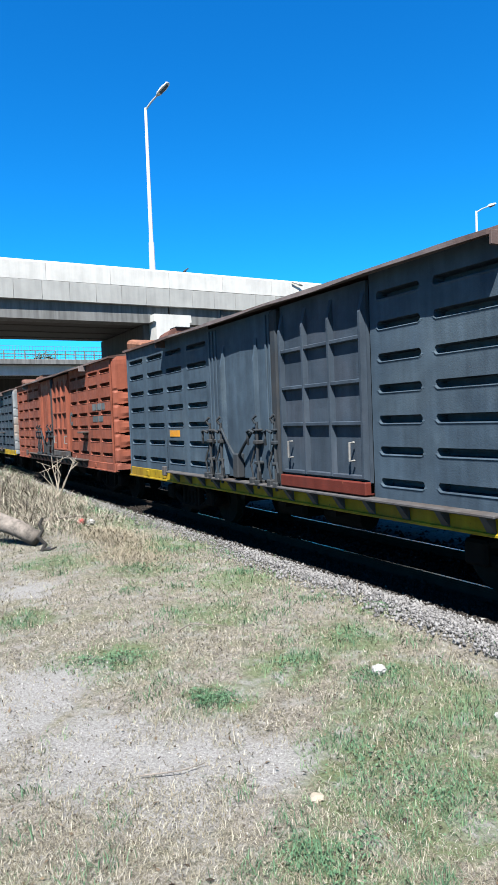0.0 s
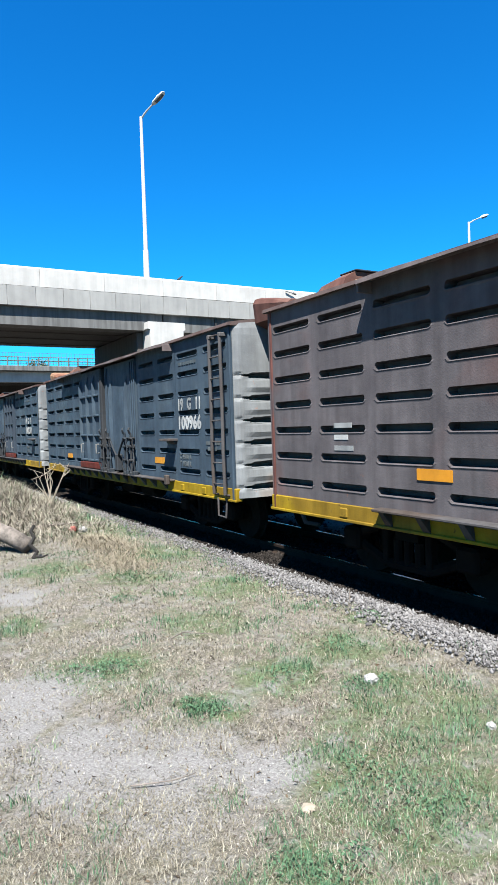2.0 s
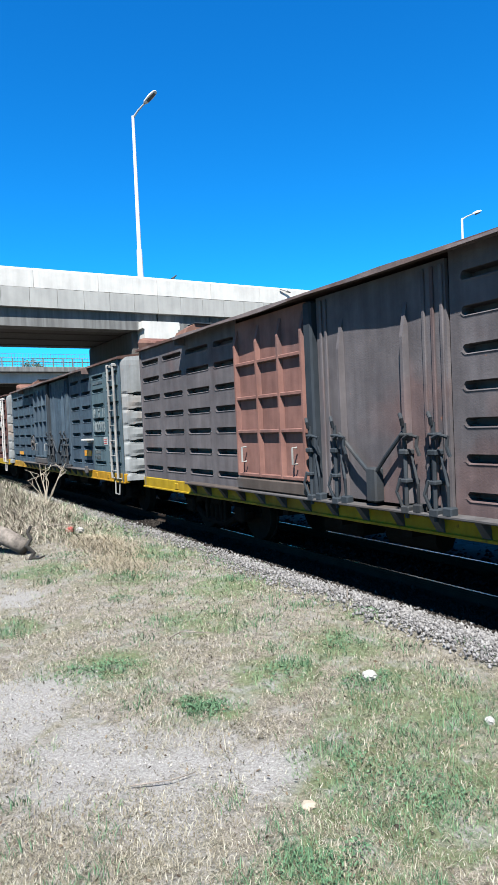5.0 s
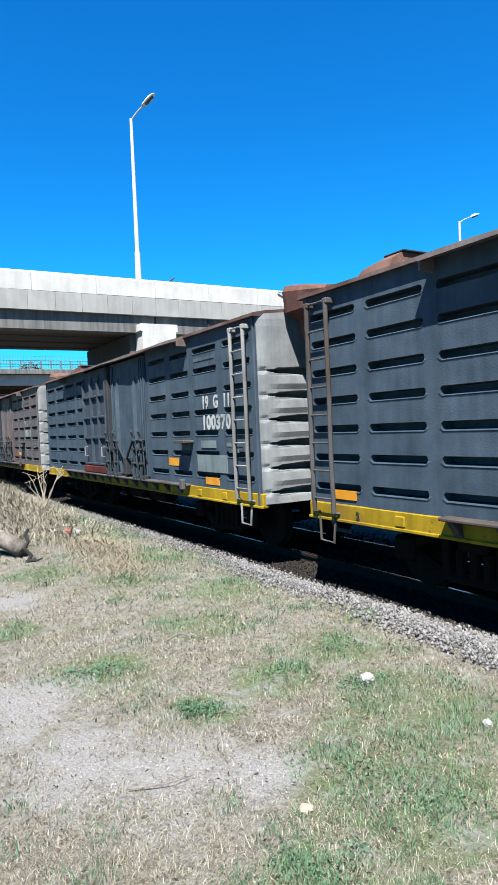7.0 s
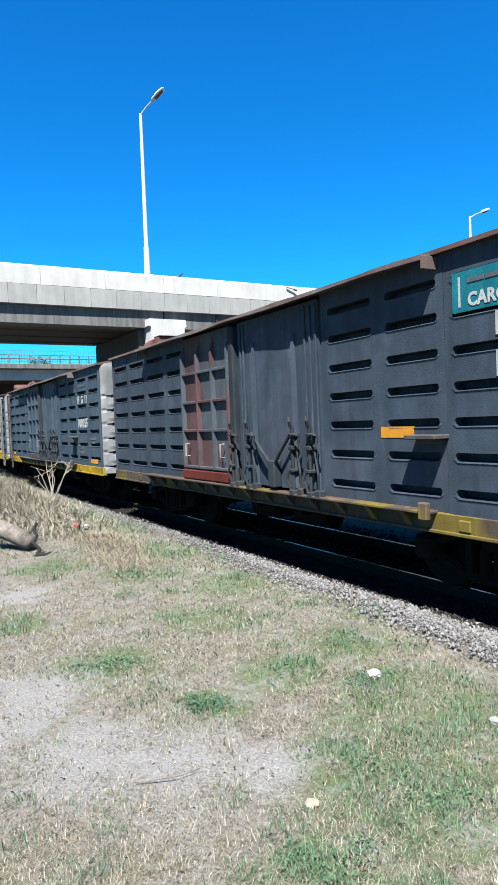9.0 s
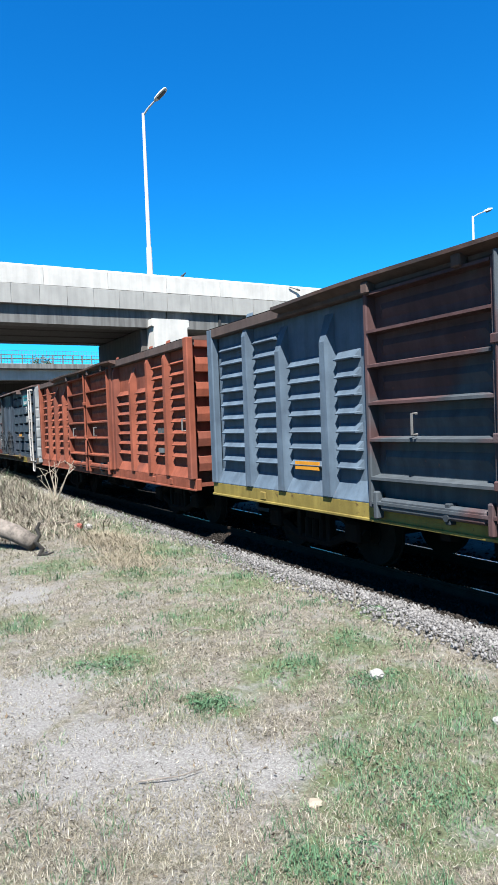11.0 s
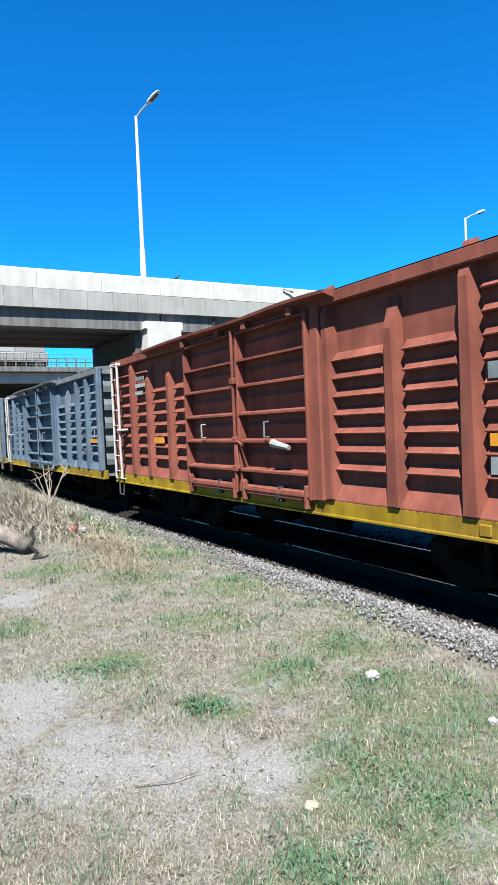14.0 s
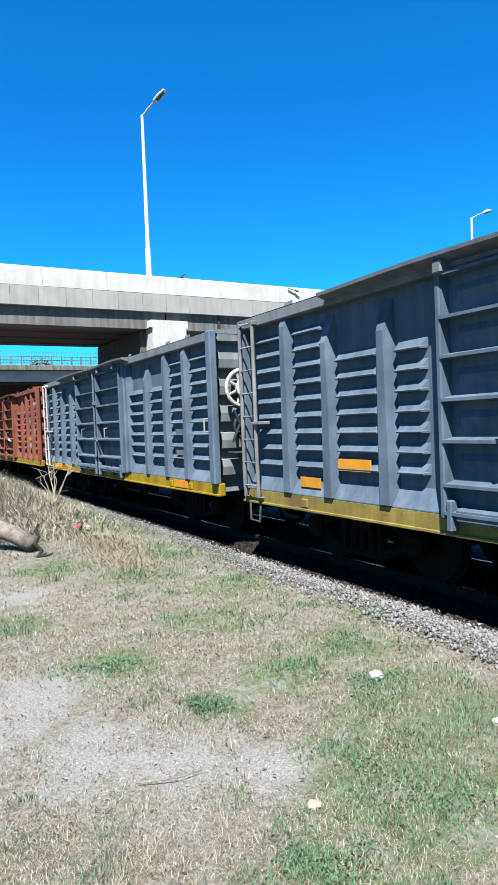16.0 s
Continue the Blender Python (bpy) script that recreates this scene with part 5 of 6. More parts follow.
    if step:
        part("side_step", cached("side_step", lambda g: (g.box(-HALF - 0.17, -HALF + 0.01, -0.18, 0.18, -0.02, 0.02, 0.008), g.box(-HALF - 0.05, -HALF + 0.01, -0.15, 0.15, -0.06, -0.02, 0.008))), M[bracket], car, "small step bracket", pose(0, -step, 1.57))
    for s, mat, lab in ladders:
        ladder(car, s, M[mat], lab)
    if brake:
        w = part("brake_wheel", cached("thin_brake_wheel", lambda g: brake_wheel(g, 6, 0.55)), M["gear"], car, "spoked hand brake wheel", pose(-HALF - 0.12, -3.34, 1.50) @ Matrix.Diagonal((1, 0.9, 0.9, 1)))
        part("hub_cap", cached("hub_cap", lambda g: g.tube([(-0.05, 0, 0), (-0.03, 0, 0)], 0.07, 12)), M["gear"], w)
    for s0, s1, z0, z1, mat in reflectors:
        plate(car, s0, s1, z0, z1, M[mat], "reflector", "bright reflective strip")
    if number:
        lettering(car, "19  G  11", text_s, text_z[0], 0.165, M[ink], 0.84)
        lettering(car, number, text_s - 0.01, text_z[1], 0.185, M[ink], 0.97)
        lettering(car, "C 45000 K", text_s + 0.03, 1.28, 0.075, M["faint"], 0.8)
        lettering(car, "T 17300 K", text_s + 0.03, 1.17, 0.075, M["faint"], 0.8)
        bars(car, 9.6, 1.50, (0.12, 0.16, 0.1), 0.05, M["faint"])
        bars(car, 9.65, 1.42, (0.14, 0.1), 0.05, M["faint"])
        bars(car, 8.72, 2.70, (0.10, 0.08, 0.05, 0.09, 0.06, 0.08, 0.05), 0.045, M["ghost"])
    if teal:
        plate(car, teal_s, teal_s + 0.82, 2.56, 2.88, M["teal"], "sign_panel", "teal operator sign")
        lettering(car, "CARGAS", teal_s + 0.16, 2.60, 0.10, M["stencil"], 0.9, -HALF - 0.012, "pale sign lettering")
        plate(car, teal_s + 0.065, teal_s + 0.085, 2.60, 2.84, M["stencil"], "sign_stripe", "pale upright stripe", -HALF - 0.008)
        bars(car, teal_s + 0.16, 2.78, (0.16, 0.24, 0.12), 0.035, M["faint"], -HALF - 0.014)
    if extra:
        extra(car)
    return car, running_gear(car)


# -- cars with outside posts --
POSTS_B = (1.03, 1.81, 2.69, 7.74, 8.62, 9.40)
ROWS_B = tuple(2.73 - 0.185 * i for i in range(9))


def louvred_bay(g, s0, s1):
    """Side sheet between two posts: nine pressed ledges over a sloping foot."""
    prof = [(EAVE - 0.14, 0.085), (2.80, 0.085)]
    for z in (ROWS_B[2:] if 1.7 < s0 < 8.0 else ROWS_B):
        prof += [(z + 0.085, 0.085), (z + 0.014, 0.030), (z, 0.006), (z - 0.012, 0.010), (z - 0.016, 0.085)]
    prof += [(1.12, 0.085), (0.935, -0.01), (SILL_Z1 - 0.005, -0.01)]
    a, b = s0 + 0.10, s1 - (0.24 if s1 == 3.42 else 0.10)
    ss = [s0, a, a + 0.035, b - 0.035, b, s1]
    ledge = lambda s, d, z: d if a + 0.02 < s < b - 0.02 or z < 1.0 else 0.085
    pr = sorted(prof)
    n = len(pr)
    g.add([(-HALF + ledge(s, d, z), -s, z) for s in ss for z, d in pr], [(i * n + j, (i + 1) * n + j, (i + 1) * n + j + 1, i * n + j + 1) for i in range(len(ss) - 1) for j in range(n - 1)])


def post_b(g, s, w=0.065, wide=False):
    """Outside post: tapered hat section, flared at the foot."""
    x = -HALF
    top = 2.94 if wide else 2.66
    g.add([(x + 0.085, -s - w * 1.5, 0.94), (x - 0.035, -s - w, 0.94), (x - 0.035, -s + w, 0.94), (x + 0.085, -s + w * 1.5, 0.94),
           (x + 0.085, -s - w * 1.15, top + 0.2), (x - 0.035, -s - w * 0.62, top - 0.10), (x - 0.035, -s + w * 0.62, top - 0.10), (x + 0.085, -s + w * 1.15, top + 0.2)],
          [(0, 1, 5, 4), (1, 2, 6, 5), (2, 3, 7, 6), (0, 3, 2, 1), (4, 5, 6, 7)])


def door_b(g, s0, s1):
    """Door leaf that stands proud of the side, with pressed panels sunk between cross ribs."""
    x = -HALF - 0.06
    zs = (2.90, 2.55, 2.23, 1.88, 1.54, 1.18, 0.95)
    g.box(x + 0.085, x + 0.12, -s1, -s0, 0.90, 2.93)
    g.box(x - 0.03, x + 0.12, -s0 - 0.055, -s0, 0.90, 2.93, 0.012)
    g.box(x - 0.03, x + 0.12, -s1, -s1 + 0.055, 0.90, 2.93, 0.012)
    for z in zs:
        g.add([(x + 0.09, -a, z + c) if o == 0 else (x - 0.035, -a, z + c) for a in (s0 + 0.05, s1 - 0.05) for o, c in ((0, 0.035), (1, 0.012), (1, -0.014), (0, -0.02))],
              [(0, 1, 5, 4), (1, 2, 6, 5), (2, 3, 7, 6), (0, 3, 2, 1), (4, 5, 6, 7)])
    for a, b in zip(zs, zs[1:]):
        m = (a + b) / 2
        if a - b > 0.3:
            g.add([(x + 0.09, -s0 - 0.12, m + 0.09), (x + 0.09, -s1 + 0.12, m + 0.09), (x + 0.055, -s1 + 0.18, m + 0.02), (x + 0.055, -s0 - 0.18, m + 0.02), (x + 0.09, -s1 + 0.12, m - 0.08), (x + 0.09, -s0 - 0.12, m - 0.08)],
                  [(0, 1, 2, 3), (3, 2, 4, 5), (0, 3, 5), (1, 4, 2)])
    # foot board with two bent brackets that reach over the sill
    g.box(x - 0.025, x + 0.06, -s1 + 0.15, -s0 - 0.15, 0.88, 1.0, 0.02)
    for s in (s0 + 0.10, s1 - 0.10):
        g.box(x - 0.04, x + 0.05, -s - 0.03, -s + 0.03, 0.80, 1.06, 0.012)


def eave_b(g):
    x = -HALF
    g.box(x - 0.03, x + 0.10, -LEN + 0.02, -0.02, EAVE - 0.15, EAVE - 0.015, 0.015)


def roof_b(g):
    xs = [-1.33, -1.1, -0.6, 0, 0.6, 1.1, 1.33]
    top = lambda x: EAVE - 0.016 + 0.07 * (1 - (x / 1.33) ** 2)
    ss = [LEN * i / 16 for i in range(17)]
    g.grid(ss, xs, lambda s, x: (x, -s, top(x)))
    for s in (0, LEN):
        g.add([(x, -s, top(x)) for x in xs] + [(x, -s, EAVE - 0.06) for x in xs], [(i, i + 1, 8 + i, 7 + i) for i in range(6)])


def hood_b(g):
    """Door guide under the eave, with small hangers."""
    x = -HALF
    ss = [1.9 + 5.1 * i / 20 for i in range(21)]
    ring = lambda s: [(x, EAVE - 0.11), (x - 0.16 - 0.012 * math.sin(s * 3.1), EAVE - 0.055 + 0.012 * math.sin(s * 2.3)), (x - 0.165 - 0.012 * math.sin(s * 3.1), EAVE - 0.022 + 0.012 * math.sin(s * 2.3)), (x, EAVE - 0.012)]
    g.add([(a, -s, z) for s in ss for a, z in ring(s)], [(i * 4 + j, i * 4 + (j + 1) % 4, (i + 1) * 4 + (j + 1) % 4, (i + 1) * 4 + j) for i in range(20) for j in range(4)] + [(0, 1, 2, 3), (80, 83, 82, 81)])
    for s in (3.5, 4.6, 5.3, 6.3):
        g.box(x - 0.13, x - 0.02, -s - 0.05, -s + 0.05, EAVE - 0.18, EAVE - 0.07, 0.012)


def end_b(g):
    """End wall of deep horizontal pressings."""
    prof = [(EAVE - 0.03, 0.0), (2.92, 0.0), (2.91, 0.09)]
    z = 2.77
    while z > 0.95:
        prof += [(z, 0.09), (z - 0.012, 0.0), (z - 0.11, -0.018), (z - 0.225, 0.0), (z - 0.235, 0.09)]
        z -= 0.375
    prof = sorted(p for p in prof if p[0] > 0.80) + []
    prof.insert(0, (0.80, prof[0][1]))
    xs = [-HALF + 0.06, -0.6, 0, 0.6, HALF - 0.06]
    n = len(prof)
    g.add([(x, -LEN + d + 0.012 * (1 - (x / HALF) ** 2), z) for x in xs for z, d in prof], [(i * n + j, (i + 1) * n + j, (i + 1) * n + j + 1, i * n + j + 1) for i in range(4) for j in range(n - 1)])


def corner_b(g, sx):
    g.box(sx * HALF - 0.075, sx * HALF + 0.035, -LEN - 0.012, -LEN + 0.14, SILL_Z1 - 0.01, EAVE - 0.02, 0.015)


def boxcar_b(label, col, sill="yellow", roof="roof_grey", doors=None, end=None, ladders=(), end_wheel=False, reflectors=(), extra=None):
    """Box car with outside posts, pressed ledges and a pair of sliding door leaves."""
    car = empty("boxcar", label, "freight car", "cars of the freight train")
    d = M[doors or col]
    part("body", cached("body_b", lambda g: g.box(-HALF + 0.10, HALF - 0.10, -LEN + 0.12, -0.12, 0.80, EAVE - 0.05)), M[col], car, "inner body sheet")
    edges = (0.12, *POSTS_B[:3], 3.42), (6.72, *POSTS_B[3:], LEN - 0.12)
    for m in (Matrix.Identity(4), FAR_SIDE):
        for row in edges:
            for a, b in zip(row, row[1:]):
                part("side_bay", cached("side_bay|%.2f" % a, lambda g: louvred_bay(g, a, b)), M[col], car, "", m)
        for s in POSTS_B:
            part("side_post", cached("side_post|%.2f" % s, lambda g: post_b(g, s, 0.07, s in (8.62, 9.40, 1.03))), M[col], car, "", m)
        part("door_post", cached("door_post_b", lambda g: (g.box(-HALF - 0.05, -HALF + 0.09, -6.72, -6.56, 0.90, 3.0, 0.02), post_b(g, 6.80, 0.06, True))), M[col], car, "", m)
        part("door_leaf", cached("door_leaf_a", lambda g: door_b(g, 3.43, 4.95)), d, car, "ribbed sliding door leaf", m)
        part("door_leaf", cached("door_leaf_b", lambda g: door_b(g, 5.0, 6.55)), d, car, "ribbed sliding door leaf", m)
        part("eave_beam", cached("eave_beam", eave_b), M[roof], car, "", m)
        part("door_guide", cached("door_guide", hood_b), M[roof], car, "projecting door guide", m)
        part("sill", cached("sill_b", side_sill), M[sill], car, "painted side sill", m)
        part("end_wall", cached("end_wall_b", end_b), M[end or col], car, "deeply corrugated end", m)
        for sx in (-1, 1):
            part("corner_post", cached("corner_post_b|%d" % sx, lambda g: corner_b(g, sx)), M[col], car, "", m)
    part("roof", cached("roof_b", roof_b), M[roof], car, "low arched roof")
    rod = cached("lock_rod", lambda g: (g.tube([(-HALF - 0.11, -4.975, 0.9), (-HALF - 0.11, -4.975, 2.95)], 0.022, 8), g.tube([(-HALF - 0.10, -4.975, 1.55), (-HALF - 0.14, -5.2, 1.50)], 0.018, 6),
                                        g.tube([(-HALF - 0.12, -5.02, 1.5), (-HALF - 0.14, -5.10, 1.2)], 0.014, 6), [g.box(-HALF - 0.14, -HALF - 0.03, -5.03, -4.92, z - 0.04, z + 0.04, 0.01) for z in (1.2, 1.56, 2.3)]))
    part("lock_rod", rod, d, car, "upright door lock rod with levers")
    me = cached("handle", lambda g: g.tube([(0, 0.0, 0.09), (-0.06, 0.0, 0.09), (-0.06, 0.0, -0.09), (0, 0.0, -0.09)], 0.013, 6))
    for s in (4.1, 5.75):
        part("door_handle", me, M["dull_white"], car, "", pose(-HALF - 0.09, -s, 1.68))
    part("grab_iron", me, M["dull_white"], car, "pale grab iron", pose(-HALF - 0.05, -10.25, 1.75))
    for s in (4.4, 5.9):
        part("door_roller", cached("door_roller", lambda g: (g.box(-HALF - 0.08, -HALF + 0.02, -0.03, 0.03, 0.84, 1.02, 0.01), g.tube([(-HALF - 0.10, 0, 0.90), (-HALF - 0.02, 0, 0.90)], 0.03, 10))), M["gear_dark"], car, "", pose(0, -s, 0))
    for s, mat, lab in ladders:
        ladder(car, s, M[mat], lab)
        part("side_step", cached("side_step_b", lambda g: g.box(-HALF - 0.13, -HALF + 0.03, -0.10, 0.10, -0.02, 0.02, 0.008)), M[mat], car, "small step bracket", pose(0, -s - (0.22 if s < 5 else -0.22), 1.75))
    if end_wheel:
        w = part("brake_wheel", cached("brake_wheel", brake_wheel), M["white"], car, "white spoked hand brake wheel", pose(-0.96, -LEN - 0.16, 2.25) @ Matrix.Rotation(math.radians(90), 4, "Z") @ Matrix.Diagonal((1, 1.15, 1.15, 1)))
        part("hub_cap", cached("hub_cap_b", lambda g: g.tube([(-0.06, 0, 0), (-0.02, 0, 0)], 0.11, 14)), M["white"], w)
        part("brake_gear", cached("brake_gear", lambda g: (g.tube([(-0.90, -LEN - 0.05, 2.25), (-0.90, -LEN - 0.05, 0.9)], 0.03, 8), g.box(-1.08, -0.70, -LEN - 0.12, -LEN, 2.12, 2.36, 0.04), g.box(-1.15, -0.55, -LEN - 0.24, -LEN, 1.34, 1.37, 0.01),
                                                           g.tube([(-1.10, -LEN - 0.14, 1.95), (-1.02, -LEN - 0.16, 1.75), (-1.14, -LEN - 0.14, 1.5)], 0.02, 6), g.tube([(-0.62, -LEN - 0.14, 1.95), (-0.70, -LEN - 0.16, 1.7), (-0.60, -LEN - 0.14, 1.45)], 0.02, 6))), M["gear_dark"], car, "dark brake rigging")
        part("chain_wheel", cached("chain_wheel", lambda g: brake_wheel(g, 4)), M["gear_dark"], car, "dark toothed chain wheel", pose(-0.90, -LEN - 0.12, 1.72) @ Matrix.Rotation(math.radians(90), 4, "Z") @ Matrix.Diagonal((1, 0.85, 0.85, 1)))
    for s0, s1, z0, z1, mat in reflectors:
        plate(car, s0, s1, z0, z1, M[mat], "reflector", "bright reflective strip", -HALF + (0.015 if z0 > 0.94 else -0.03))
    if extra:
        extra(car)
    return car, running_gear(car)


def sill_marks(car):
    lettering(car, "2", 0.75, 0.80, 0.075, M["black"], 0.9, -HALF - 0.018, "small black sill figure")
    lettering(car, "4", 1.95, 0.80, 0.075, M["black"], 0.9, -HALF - 0.018, "small black sill figure")


def marks_b(car):
    bars(car, 8.95, 1.62, (0.14, 0.2, 0.12), 0.09, M["faint"], -HALF + 0.012)
    bars(car, 8.95, 1.30, (0.22, 0.18), 0.08, M["faint"], -HALF + 0.012)


def marks_oxide(car):
    for z, w in ((2.60, 0.42), (2.48, 0.46), (2.35, 0.34)):
        bars(car, 1.20, z, (w,), 0.065, M["worn_ink"], -HALF - 0.004)
    bars(car, 8.8, 2.02, (0.35,), 0.13, M["worn_ink"], -HALF + 0.012)
    bars(car, 8.8, 1.28, (0.3, 0.12), 0.14, M["worn_ink"], -HALF + 0.012)
    bars(car, 9.6, 2.52, (0.5,), 0.12, M["worn_ink"], -HALF + 0.012)
    bag = Geo().tube([(-HALF - 0.10, -5.85, 1.52), (-HALF - 0.12, -6.0, 1.50), (-HALF - 0.10, -6.18, 1.47)], 0.05, 8, 0.03)
    part("plastic_bag", bag, M["plastic_white"], car, "white plastic rag caught on the door handle")


def marks_three(car):
    for z, w in ((1.70, 0.28), (1.58, 0.22), (1.47, 0.30)):
        bars(car, 1.22, z, (w,), 0.05, M["stencil"])
    plate(car, 3.5, 4.4, 0.965, 1.085, M["grey"], "repaint_patch", "repainted grey patch", -HALF - 0.103)


def marks_four(car):
    plate(car, 9.30, 9.52, 1.47, 1.62, M["stencil"], "notice", "small pale notice with red lines")
    for z in (1.49, 1.53, 1.57):
        bars(car, 9.32, z, (0.18,), 0.012, M["plastic_red"], -HALF - 0.012)


def marks_six(car):
    plate(car, 8.72, 9.60, 1.145, 1.38, M["patch_grey"], "repaint_patch", "paler repainted patch", -HALF - 0.010)
    plate(car, 8.86, 9.3, 1.48, 1.58, M["patch_grey"], "repaint_patch", "paler repainted patch", -HALF - 0.010)


def marks_eight(car):
    plate(car, 9.32, 9.58, 1.50, 1.66, M["stencil"], "notice", "small pale notice")


R_LOW, R_MID = (9.6, 10.07, 0.99, 1.08, "orange"), (7.65, 7.98, 1.18, 1.28, "orange")
R_FRONT = (2.05, 2.42, 1.13, 1.23, "orange")
GREY_TXT = "worn dark grey grooved box car, yellow sill"
CARS = [
    (34.70, lambda: boxcar_a("dark grey steel box car already under the overpass", "grey_dark")),
    (23.26, lambda: boxcar_a("rusty orange grooved steel box car with worn lettering", "rust_car", "rust_car", "roof_rust", end="rust_car", hood="rust_red", number="", flip=True, extra=lambda c: (lettering(c, "C", 7.0, 1.75, 0.3, M["faint"]), bars(c, 9.0, 2.05, (0.3, 0.3, 0.2), 0.14, M["faint"]), bars(c, 9.0, 1.8, (0.4, 0.3), 0.12, M["faint"])))),
    (11.86, lambda: boxcar_a(GREY_TXT + ", red door foot", "grey", doors="grey_dark", flip=True, hood="tan", number="100230", shoe="red_door", step=9.75, reflectors=((2.0, 2.4, 1.5, 1.6, "orange"),))),
    (0.34, lambda: boxcar_a(GREY_TXT + ", trailing-end ladder", "grey", hood="tan", number="100966", shoe="red_door", ladders=((10.10, "gear", "worn grey ladder"),), reflectors=((7.65, 8.05, 1.18, 1.28, "orange"), R_FRONT), extra=sill_marks)),
    (-11.00, lambda: boxcar_a("brown and grey box car with teal sign, white ladder", "brown", doors="red_door", end="end_pale", hood="rust_red", number="100742", text_z=(2.34, 2.04), front="mauve", shoe="red_door", teal=True, text_s=9.02, teal_s=8.92, ladders=((10.10, "white", "white painted ladder"),), reflectors=(R_MID, (2.38, 2.78, 1.23, 1.33, "orange")), extra=marks_three)),
    (-22.45, lambda: boxcar_a("worn dark grey grooved box car, mustard sill, side brake wheel", "grey", "mustard", hood="rust_red", number="102293", text_s=8.63, ink="worn_ink", tail="patch_wide", bracket="white", brake=True, ladders=((10.10, "dull_white", "worn pale ladder"),), reflectors=((7.92, 8.42, 1.22, 1.34, "orange"), (0.88, 1.42, 1.13, 1.23, "orange")), extra=marks_four)),
    (-33.89, lambda: boxcar_a("faded mauve-grey box car with grooved sides, faded red door", "mauve", doors="faded_red", hood="rust_red", number="100518", ink="worn_ink", reflectors=(R_MID,))),
    (-45.34, lambda: boxcar_a(GREY_TXT + ", two orange marks", "grey", doors="grey_dark", shoe="red_door", hood="rust_red", number="100370", text_s=8.92, ladders=((10.10, "dull_white", "worn pale ladder"),), reflectors=((7.7, 8.05, 1.2, 1.32, "orange"), (8.95, 9.35, 0.97, 1.07, "orange")), extra=marks_six)),
    (-56.77, lambda: boxcar_a(GREY_TXT + ", leading-end ladder", "grey", hood="rust_red", number="100255", text_z=(2.33, 1.79), ladders=((0.32, "gear", "dark worn ladder"),), reflectors=(R_LOW, (0.35, 0.75, 0.98, 1.07, "orange")), extra=sill_marks)),
    (-68.05, lambda: boxcar_a("dark grey box car with brown door, teal sign and rusty sill", "grey_dark", "sill_dirty", doors="red_grey_door", hood="tan", number="101022", text_z=(2.35, 2.04), low=True, shoe="red_door", teal=True, text_s=9.06, ladders=((10.10, "white", "white painted ladder"),), reflectors=((7.78, 8.2, 1.56, 1.66, "orange"), (9.02, 9.55, 0.78, 0.90, "lime"), (3.9, 4.4, 0.98, 1.07, "lime"), (0.9, 1.4, 0.79, 0.89, "lime")), extra=marks_eight)),
    (-79.25, lambda: boxcar_b("orange-red oxide box car with outside posts", "rust_car", "rust_car", "roof_brown", extra=marks_b)),
    (-90.30, lambda: boxcar_b("blue-grey box car with brown ribbed doors, pale sill", "grey_blue", "yellow_pale", "roof_brown", doors="red_grey_door", end="grey_pale", ladders=((9.95, "dull_white", "worn white ladder"),), reflectors=((2.05, 2.5, 1.20, 1.29, "orange"), (7.9, 8.42, 1.31, 1.41, "orange")), extra=marks_b)),
    (-101.64, lambda: boxcar_b("blue-grey box car with outside posts, white front ladder", "grey_blue", "yellow", "roof_grey", end="grey_pale", ladders=((0.34, "white", "white painted ladder"),), reflectors=((9.50, 10.12, 1.50, 1.58, "orange"),), extra=marks_b)),
    (-112.89, lambda: boxcar_b("red oxide box car with outside posts, yellow sill", "oxide", "yellow", "oxide", end="oxide", ladders=((0.34, "white", "white painted ladder"),), end_wheel=True, reflectors=((8.8, 9.2, 1.50, 1.60, "orange"), (1.95, 2.35, 1.50, 1.60, "orange")), extra=marks_oxide)),
    (-124.16, lambda: boxcar_b("blue-grey box car with white ladder, two door leaves", "grey_blue", "yellow", "roof_grey", end="grey_pale", ladders=((0.34, "white", "white painted ladder"),), end_wheel=True, reflectors=((0.95, 1.6, 0.80, 0.92, "orange"), (8.9, 9.4, 0.80, 0.91, "orange")), extra=marks_b)),
    (-135.33, lambda: boxcar_b("blue-grey box car with rust-worn ladder, orange marks", "grey_blue", "yellow_pale", "roof_grey", end="grey_pale", ladders=((0.30, "dull_white", "rust-worn pale ladder"),), reflectors=((1.25, 1.62, 1.02, 1.13, "orange"), (1.95, 2.45, 1.23, 1.35, "orange")))),
]
TRAIN = [(y, *make()) for y, make in CARS]


